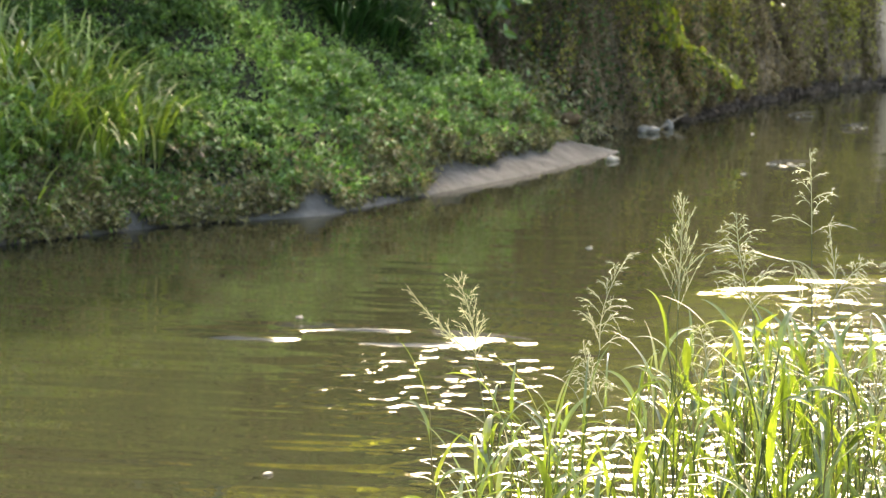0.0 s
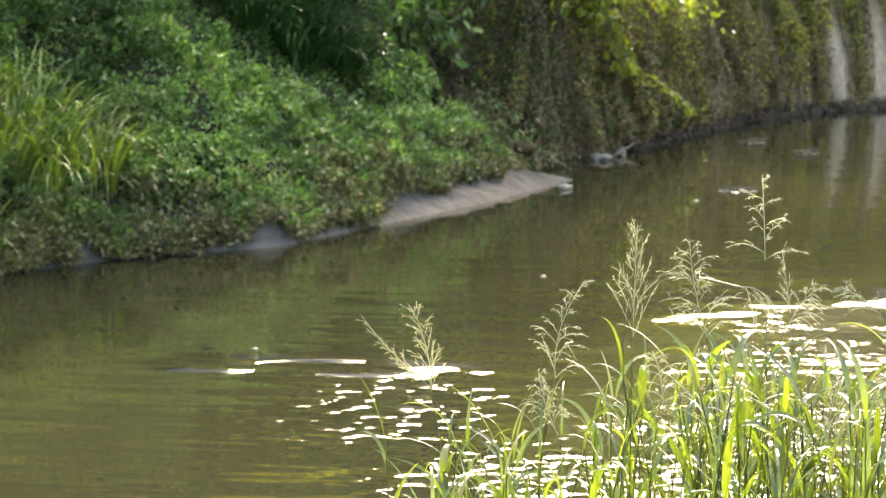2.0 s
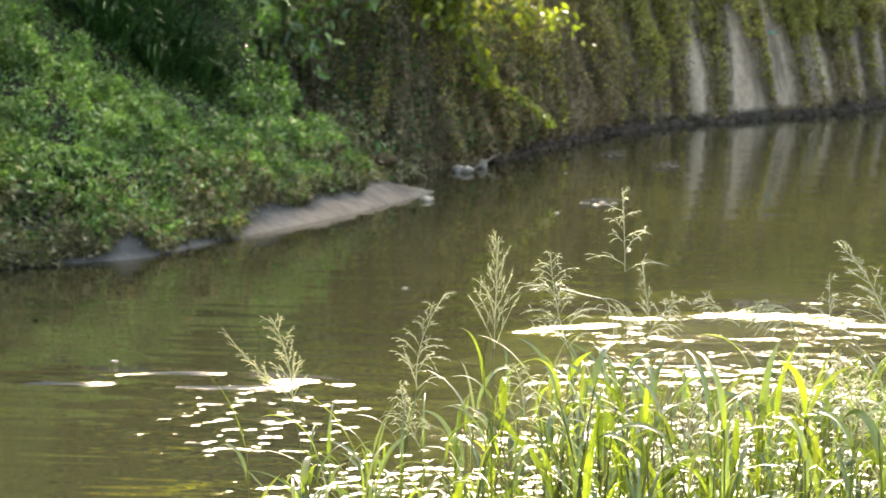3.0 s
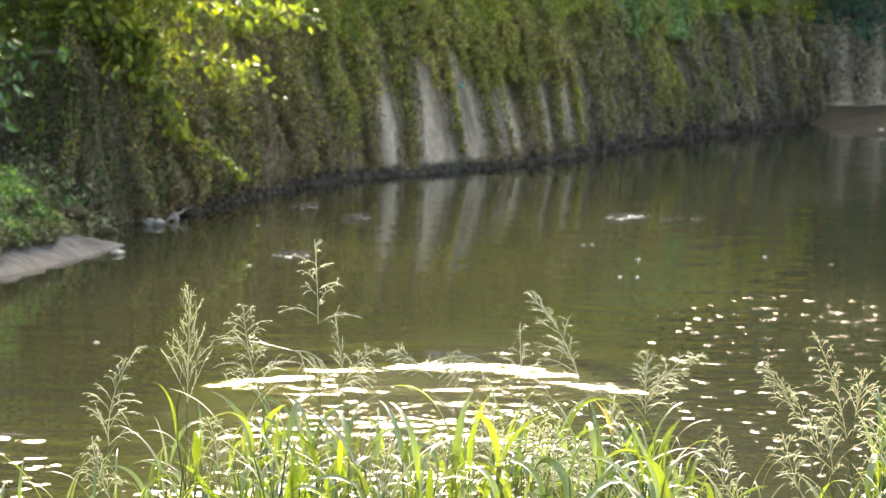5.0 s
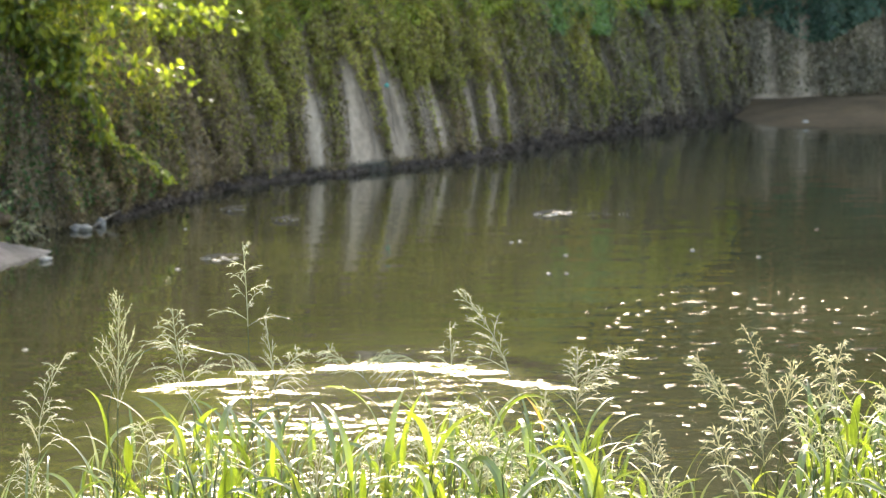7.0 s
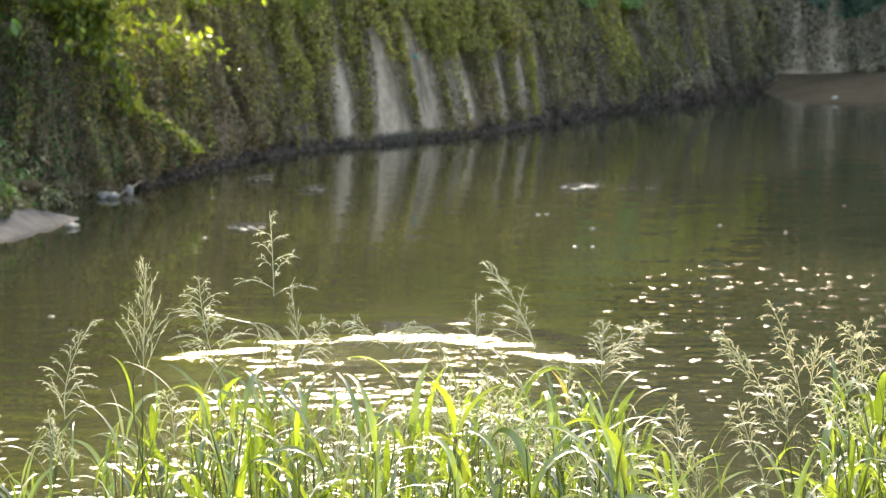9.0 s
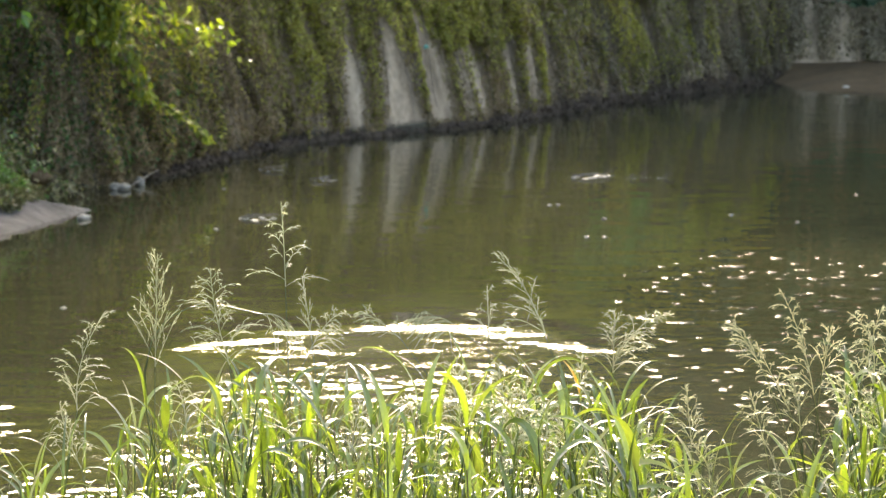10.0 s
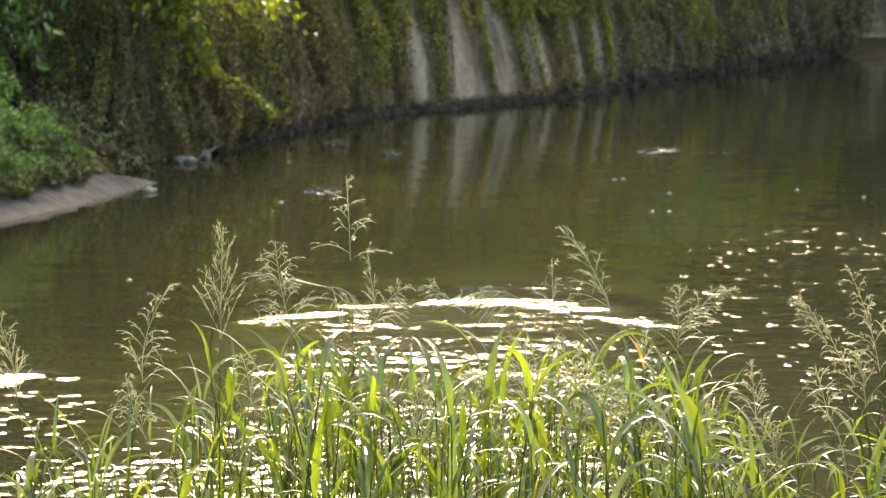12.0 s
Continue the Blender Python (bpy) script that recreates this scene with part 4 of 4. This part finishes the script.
def drift(at, length, n, mat, label, seed):
    """A raft of floating litter: a low clod with sticks and scraps."""
    r = np.random.default_rng(seed)
    raft = tagged(new("floating_debris"), label, "debris", "debris on the water")
    raft.location = at
    for i in range(n):
        bm = bmesh.new()
        bmesh.ops.create_icosphere(bm, subdivisions=2, radius=1)
        sx, sy, sz = r.uniform(.05, .13) * length, r.uniform(.04, .10) * length, r.uniform(.004, .015)
        for v in bm.verts:
            v.co = Vector((v.co.x * sx, v.co.y * sy, v.co.z * sz)) * (1 + .3 * noise.noise(v.co * 2 + Vector((seed, i, 0))))
        ob = part("clod", bm, mat, raft)
        ob.location, ob.rotation_euler = ((i / max(1, n - 1) - .5) * length * .85, r.normal(0, .3) * length, .003), (0, r.normal(0, .12), r.normal(0, .5))
    for i in range(3 if length > .2 else 1):
        a_ = r.uniform(-.4, .4)
        p = bezier((-length * .4, 0, .01), (0, r.normal(0, .05), r.uniform(.03, .08)), (length * .45 * math.cos(a_), length * .4 * math.sin(a_), r.uniform(.0, .07)), 6)
        mesh_object("stick", *tube(p + [r.normal(0, .05), r.normal(0, .04), .01], np.linspace(.012, .006, 6), 5), BARK, raft)
    return raft


drift((-1.50, 33.85, 0), .32, 6, STONE, "grey clod of litter floating on the river", 3)
drift((-2.12, 29.5, 0), .44, 9, PALE, "pale flat scraps floating on the river", 4)
drift((-2.33, 35.3, 0), .36, 6, STONE, "flat grey scum floating by the wall", 5)
drift((2.16, 34.3, 0), .54, 11, PALE, "pale tangle of litter floating on the river", 6)
for x, y, k in ((2.72, 34.2, 11), (2.93, 34.3, 12), (3.15, 34.25, 13), (2.45, 34.6, 14)):
    drift((x, y, 0), .13, 3, PALE, "small pale scraps floating on the river", k)
lump("stone", (-4.10, 32.7, .03), (.10, .09, .06), STONE, "rounded grey stone at the foot of the wall", "stone", 1.0, "stones at the waterline")
lump("stone", (-4.22, 32.75, .02), (.1, .09, .07), STONE, "rounded grey stone at the foot of the wall", "stone", 2.0, "stones at the waterline")
lump("stone", (-3.97, 33.3, .04), (.07, .06, .07), STONE, "pale stone at the foot of the wall", "stone", 3.0, "stones at the waterline")
lump("stone", (-4.19, 29.5, .01), (.09, .06, .05), PALE, "small white stone at the mud's edge", "stone", 4.0, "stones at the waterline")
lump("stone", (-4.98, 31.35, .30), (.13, .12, .10), SILT, "mud-coloured boulder at the end of the bank", "stone", 5.0)
lump("litter", (8.55, 51.7, .08), (.07, .05, .05), PALE, "white scrap of litter on the mud bank", "litter", 6.0)
for i, (x, y) in enumerate(((1.44, 31.0), (1.55, 31.07), (2.03, 29.57), (1.72, 27.87), (1.92, 27.88), (3.6, 29.98), (4.3, 29.29), (5.48, 32.16),
                            (-5.13, 18.69), (-3.98, 13.77), (-2.79, 32.78), (-2.53, 28.55), (-3.43, 22.7))):
    lump("leaf_scrap", (x, y, .004), (.034, .026, .012), PALE, "tiny pale scrap floating on the river", "debris", 20.0 + i, "scraps on the water")
p_, n_ = wall_surface(WALL, np.array([20.7]), np.array([1.4]))
lump("plastic_scrap", tuple(p_[0] - np.array([*n_[0], 0]) * .2), (.05, .03, .035), CYAN, "turquoise plastic scrap caught in the creeper", "litter", 7.0)
mesh_object("driftwood", *tube(bezier((-4.05, 33.1, .02), (-3.9, 33.4, .1), (-3.75, 33.7, .17), 7), np.linspace(.016, .007, 7), 6), BARK)
tagged(bpy.data.objects["driftwood"], "grey stick leaning at the foot of the wall", "driftwood")


# ---- grass in front ----
def culm_path(foot, top, way, n=9):
    """A stalk from its foot to its top, arriving along the given direction."""
    top, way = np.asarray(top, float), unit(np.asarray(way, float))
    return bezier(foot, top - way * (top[2] - foot[2]) * .55, top, n)


def panicle(base, tip, bow, n, length, spread, sag, r, seed_len=.0095):
    """A seed head: a thin axis with side branches that carry seeds. Returns stalk chunks and seed chunks."""
    base, tip = np.asarray(base, float), np.asarray(tip, float)
    axis_dir = unit(tip - base)
    midp = (base + tip) / 2 + np.asarray(bow, float)
    axis = bezier(base, midp, tip, 14)
    stalks, seeds = [tube(axis, np.linspace(.002, .001, 14), 4)], []

    def seed_on(path, count):
        k = np.linspace(.12, .999, count) * (len(path) - 1.001)
        i = k.astype(int)
        at = path[i] + (path[i + 1] - path[i]) * (k - i)[:, None]
        tan = unit(path[i + 1] - path[i])
        along = tan + r.normal(0, .22, (count, 3)) + [0, 0, -.12]
        L = seed_len * r.uniform(.7, 1.25, count)
        return leaf_mesh(at + r.normal(0, .0009, (count, 3)), along, r.normal(0, 1, (count, 3)), L, L * .27)

    n = int(n * .95)
    for i in range(n):
        h = i / n
        k = h * 12.5
        q = axis[int(k)] + (axis[int(k) + 1] - axis[int(k)]) * (k - int(k))
        a_ = 2.4 * i + r.normal(0, .5)
        side = np.array([math.cos(a_), .55 * math.sin(a_), 0])
        L = 2.0 * length * (1 - .68 * h) * r.uniform(.6, 1.15)
        open_ = .85 * spread * r.uniform(.75, 1.2)
        d = unit(axis_dir * math.cos(open_) + side * math.sin(open_))
        path = bezier(q, q + d * L * .55, q + d * L + np.array([r.normal(0, .08) * L, 0, -(.12 + .75 * sag) * L]), 8)
        stalks.append(tube(path, np.linspace(.0010, .0006, 8), 3))
        seeds.append(seed_on(path, max(5, int(L / .005))))
        # short side twigs
        for j in (2, 3, 5):
            if L < .03:
                continue
            tw = unit(d + r.normal(0, .55, 3) * (1, .6, .8))
            sub = bezier(path[j], path[j] + tw * L * .16, path[j] + tw * L * .3 + [0, 0, -.25 * sag * L], 4)
            stalks.append(tube(sub, np.linspace(.0007, .0005, 4), 3))
            seeds.append(seed_on(sub, max(3, int(L * .3 / .005))))
    seeds.append(seed_on(axis[8:], 18))
    return stalks, seeds


def flowering_grass(tip, base, foot_shift=(0, 0), bow=(0, 0, 0), n=20, length=.075, spread=.7, sag=.3, leaf_n=3, seed=0, label=""):
    r = np.random.default_rng(seed + 100)
    tip, base = np.asarray(tip, float), np.asarray(base, float)
    fx, fy = base[0] + foot_shift[0], base[1] + foot_shift[1]
    foot = np.array([fx, fy, float(ground_z(fx, fy)) - .02])
    plant = tagged(new("flowering_grass"), label or "tall green grass stalk with a pale feathery seed head", "grass", "flowering grasses on the near bank")
    plant.location = foot
    path = culm_path(foot, base, (tip - base) * .6 + [0, 0, .25 * np.linalg.norm(tip - base)], 12) - foot
    mesh_object("stem", *tube(path, np.linspace(.0034, .0016, 12), 5), STALK, plant)
    st, sd = panicle(base - foot, tip - foot, bow, n, length, spread, sag, r)
    head = mesh_object("seed_head", *joined(sd), SEED, plant)
    mesh_object("panicle", *joined(st), SEED, head)
    for i in range(leaf_n):
        k = int(len(path) * r.uniform(.35, .68))
        v, f = blades(path[k][None], np.array([r.uniform(0, 2 * np.pi)]), np.array([r.uniform(.15, .4)]), np.array([r.uniform(1.3, 2.3)]),
                      np.array([r.uniform(.25, .42)]), np.array([r.uniform(.011, .016)]), twist=np.array([r.normal(0, .6)]))
        mesh_object("leaf", v, f, BLADE, plant)
    return plant


flowering_grass((-1.501, 7.246, 2.351), (-1.44, 7.259, 2.10), (.02, .1), (.03, 0, .02), length=.07, seed=1, spread=.6, sag=.2)
flowering_grass((-1.644, 7.215, 2.324), (-1.46, 7.256, 2.12), (.04, .1), (-.02, 0, -.01), length=.04, n=14, seed=2, spread=.5, sag=.1, leaf_n=1)
flowering_grass((-.995, 7.434, 2.413), (-1.084, 7.421, 2.109), (.0, .0), (-.06, 0, .0), length=.085, n=22, seed=3, spread=.8, sag=.45)
flowering_grass((-1.135, 7.417, 2.13), (-1.075, 7.421, 1.93), (.03, 0), (-.02, 0, 0), length=.09, seed=4, spread=.6, sag=.7, n=18)
flowering_grass((-.85, 7.553, 2.567), (-.861, 7.551, 2.22), (0, 0), (0, 0, 0), n=24, length=.085, seed=5, spread=.5, sag=.0, leaf_n=0,
                label="tall grass stalk with a dense upright brown seed head")
flowering_grass((-.68, 7.469, 2.535), (-.625, 7.474, 2.24), (.03, 0), (-.02, 0, .0), n=30, length=.095, seed=6, spread=.95, sag=.45)
flowering_grass((-.478, 7.685, 2.712), (-.466, 7.686, 2.45), (.02, .0), (.004, 0, 0), n=13, length=.085, seed=7, spread=1.1, sag=.5, leaf_n=1,
                label="tallest slender grass stalk with an airy seed head")
flowering_grass((-.425, 7.889, 2.453), (-.395, 7.89, 2.25), (.1, .0), (0, 0, 0), n=10, length=.045, seed=8, spread=.5, sag=.1, leaf_n=1)
flowering_grass((-.44, 7.587, 2.30), (-.53, 7.58, 2.38), (.03, 0), (.03, 0, .05), n=12, length=.05, seed=9, spread=.6, sag=.5, leaf_n=1)
flowering_grass((-.233, 7.897, 2.336), (-.11, 7.899, 2.25), (.1, 0), (-.02, 0, .03), n=16, length=.06, seed=10, **{"spread": .7, "sag": .5})
flowering_grass((-.07, 7.9, 2.30), (.09, 7.9, 2.27), (.12, 0), (0, 0, .07), n=24, length=.075, seed=11, spread=.8, sag=.7)
flowering_grass((.171, 7.998, 2.409), (.177, 7.998, 2.24), (.0, 0), n=10, length=.05, seed=12, spread=.8, sag=.4, leaf_n=1)
flowering_grass((.192, 7.798, 2.537), (.355, 7.791, 2.27), (.05, 0), (.03, 0, .04), n=22, length=.075, seed=13, spread=.75, sag=.3)
flowering_grass((.563, 7.679, 2.377), (.56, 7.68, 2.18), (.0, 0), n=22, length=.07, seed=14, **{"spread": .8, "sag": .4})
flowering_grass((.728, 7.665, 2.365), (.56, 7.681, 2.20), (.0, 0), (-.02, 0, .07), n=22, length=.06, seed=15, spread=.7, sag=.5, leaf_n=1)
flowering_grass((.96, 7.942, 2.293), (1.06, 7.928, 2.15), (.03, 0), (.0, 0, .02), n=16, length=.06, seed=16, spread=.5, sag=.4, leaf_n=1)
flowering_grass((1.036, 7.327, 2.488), (1.135, 7.312, 2.18), (.05, 0), (.02, 0, .02), n=22, length=.07, seed=17, spread=.7, sag=.55)
flowering_grass((1.201, 7.099, 2.463), (1.272, 7.087, 2.257), (.03, 0), (.05, 0, .05), n=20, length=.062, seed=18, spread=.8, sag=.7)
flowering_grass((1.182, 7.305, 2.388), (1.159, 7.309, 2.251), (.0, 0), n=12, length=.05, seed=19, spread=.5, sag=.2, leaf_n=1)
flowering_grass((.972, 7.538, 2.154), (1.021, 7.531, 1.981), (.0, 0), n=16, length=.06, seed=20, **{"spread": .7, "sag": .4})
flowering_grass((.052, 7.3, 2.228), (.084, 7.3, 2.074), (.0, 0), n=18, length=.06, seed=21, **{"spread": .7, "sag": .5})
flowering_grass((.758, 7.361, 2.193), (.776, 7.359, 2.02), (.0, 0), n=18, length=.06, seed=22, **{"spread": .6, "sag": .4})
flowering_grass((.186, 7.198, 2.293), (.23, 7.196, 2.056), (.0, 0), n=26, length=.08, seed=23, spread=.7, sag=.5)
flowering_grass((.266, 7.095, 2.262), (.259, 7.095, 2.061), (.0, 0), n=22, length=.07, seed=24, spread=.7, sag=.6)
flowering_grass((-.301, 7.794, 2.347), (-.409, 7.789, 2.202), (.0, 0), (0, 0, .05), n=20, length=.065, seed=25, spread=.8, sag=.6)
flowering_grass((.95, 7.238, 2.35), (1.05, 7.223, 2.15), (.0, 0), n=14, length=.05, seed=27, spread=.6, sag=.5)
flowering_grass((1.291, 7.083, 2.482), (1.24, 7.094, 2.265), (.0, 0), (0, 0, .03), n=18, length=.062, seed=28, spread=.8, sag=.7)
flowering_grass((1.55, 7.1, 2.46), (1.50, 7.1, 2.2), (.0, 0), n=22, length=.075, seed=29, spread=.7, sag=.5)
flowering_grass((1.8, 7.2, 2.42), (1.74, 7.2, 2.2), (.0, 0), n=22, length=.07, seed=30, spread=.7, sag=.5)

turning = flowering_grass((0.447, 7.4, 2.290), (0.437, 7.4, 2.160), n=12, length=.04, seed=31, spread=.5, sag=.4, leaf_n=2, label="grass stalk with one orange withered leaf")
v_, f_ = blades(np.array([[0.437, 7.38, 2.170]]) - np.array(turning.location), np.array([2.7]), np.array([.25]), np.array([1.0]), np.array([.12]), np.array([.022]))
mesh_object("leaf", v_, f_, WITHERED, turning, "orange withered leaf")

# fainter seed heads among the leaves
for i, (x, y, z) in enumerate(((-.25, 7.3, 2.15), (-.05, 7.2, 2.2), (.1, 7.5, 2.24), (.33, 7.2, 2.18), (.42, 7.4, 2.1), (.2, 7.0, 2.15), (.05, 6.9, 2.1), (.6, 7.2, 2.13),
                               (1.08, 7.2, 2.26), (1.2, 7.0, 2.3), (1.33, 7.2, 2.22), (1.42, 7.0, 2.36), (1.0, 7.0, 2.12), (-.55, 7.3, 2.15), (-.75, 7.4, 2.2), (.82, 7.1, 2.08))):
    r_ = np.random.default_rng(i + 50)
    dx = r_.normal(0, .06)
    flowering_grass((x + dx, y, z), (x, y + r_.normal(0, .02), z - r_.uniform(.15, .22)), (r_.normal(0, .05), 0), (-.3 * dx, 0, .03), n=int(r_.integers(12, 20)),
                    length=r_.uniform(.05, .075), seed=60 + i, spread=r_.uniform(.55, .9), sag=r_.uniform(.3, .7), leaf_n=2,
                    label="slender grass stalk with a small drooping pale seed head")

# height of the leaf tops along the near bank, for a place 7.5 m out
TOP_X = [-1.75, -1.6, -1.43, -1.25, -1.1, -.93, -.63, -.35, 0, .35, .5, .7, .95, 1.1, 1.3, 2.4]
TOP_Z = [1.75, 1.85, 2.02, 1.97, 2.0, 2.15, 2.22, 2.17, 2.15, 2.25, 2.25, 2.05, 1.93, 2.0, 2.2, 2.28]
THICK = [.0, .15, .35, .2, .3, .55, .8, .75, .9, 1, 1, .4, .2, .6, 1, 1]


def build_sward():
    stalk_chunks, at, az, lean, tip_, L, W = [], [], [], [], [], [], []
    made = 0
    r = np.random.default_rng(21)
    while made < 430:
        x, y = r.uniform(-1.75, 2.2), r.uniform(6.5, 8.9)
        xn = x * 7.5 / y
        if r.random() > np.interp(xn, TOP_X, THICK) * np.clip(.75 + .9 * fuzz(x, .35 * y, 3.0, 7.0), .08, 1):
            continue
        made += 1
        top = EYE_Z - (EYE_Z - np.interp(xn, TOP_X, TOP_Z)) * y / 7.5 - .08 - abs(r.normal(0, .15))
        foot = np.array([x, y, float(ground_z(x, y)) - .02])
        if top < foot[2] + .3:
            continue
        head = np.array([x + r.normal(0, .08), y + r.normal(0, .08), top])
        path = culm_path(foot, head, (r.normal(0, .15), r.normal(0, .15), 1), 7)
        stalk_chunks.append(tube(path, np.linspace(.0034, .002, 7), 4))
        for h in np.linspace(.42, 1.0, 6):
            k = h * 5.99
            at.append(path[int(k)] + (path[int(k) + 1] - path[int(k)]) * (k - int(k)))
            az.append(r.uniform(0, 2 * np.pi))
            lean.append(r.uniform(.05, .38))
            tip_.append(r.uniform(.8, 2.0) if r.random() < .4 else r.uniform(1.6, 3.2))
            L.append(r.uniform(.18, .44) * (1 if h < .85 else .7))
            W.append(r.choice([.010, .016, .024]) * r.uniform(.8, 1.2))
    q = [np.array(k, float) for k in (at, az, lean, tip_, L, W)]
    stuff("grass_blades", blades(*q[:6], seg=10, twist=r.normal(0, .8, len(q[0]))), BLADE, "dense bright green backlit grass on the near bank", "grass")
    stuff("grass_stalks", joined(stalk_chunks), STALK, "thin dark grass stalks on the near bank", "grass")


build_sward()
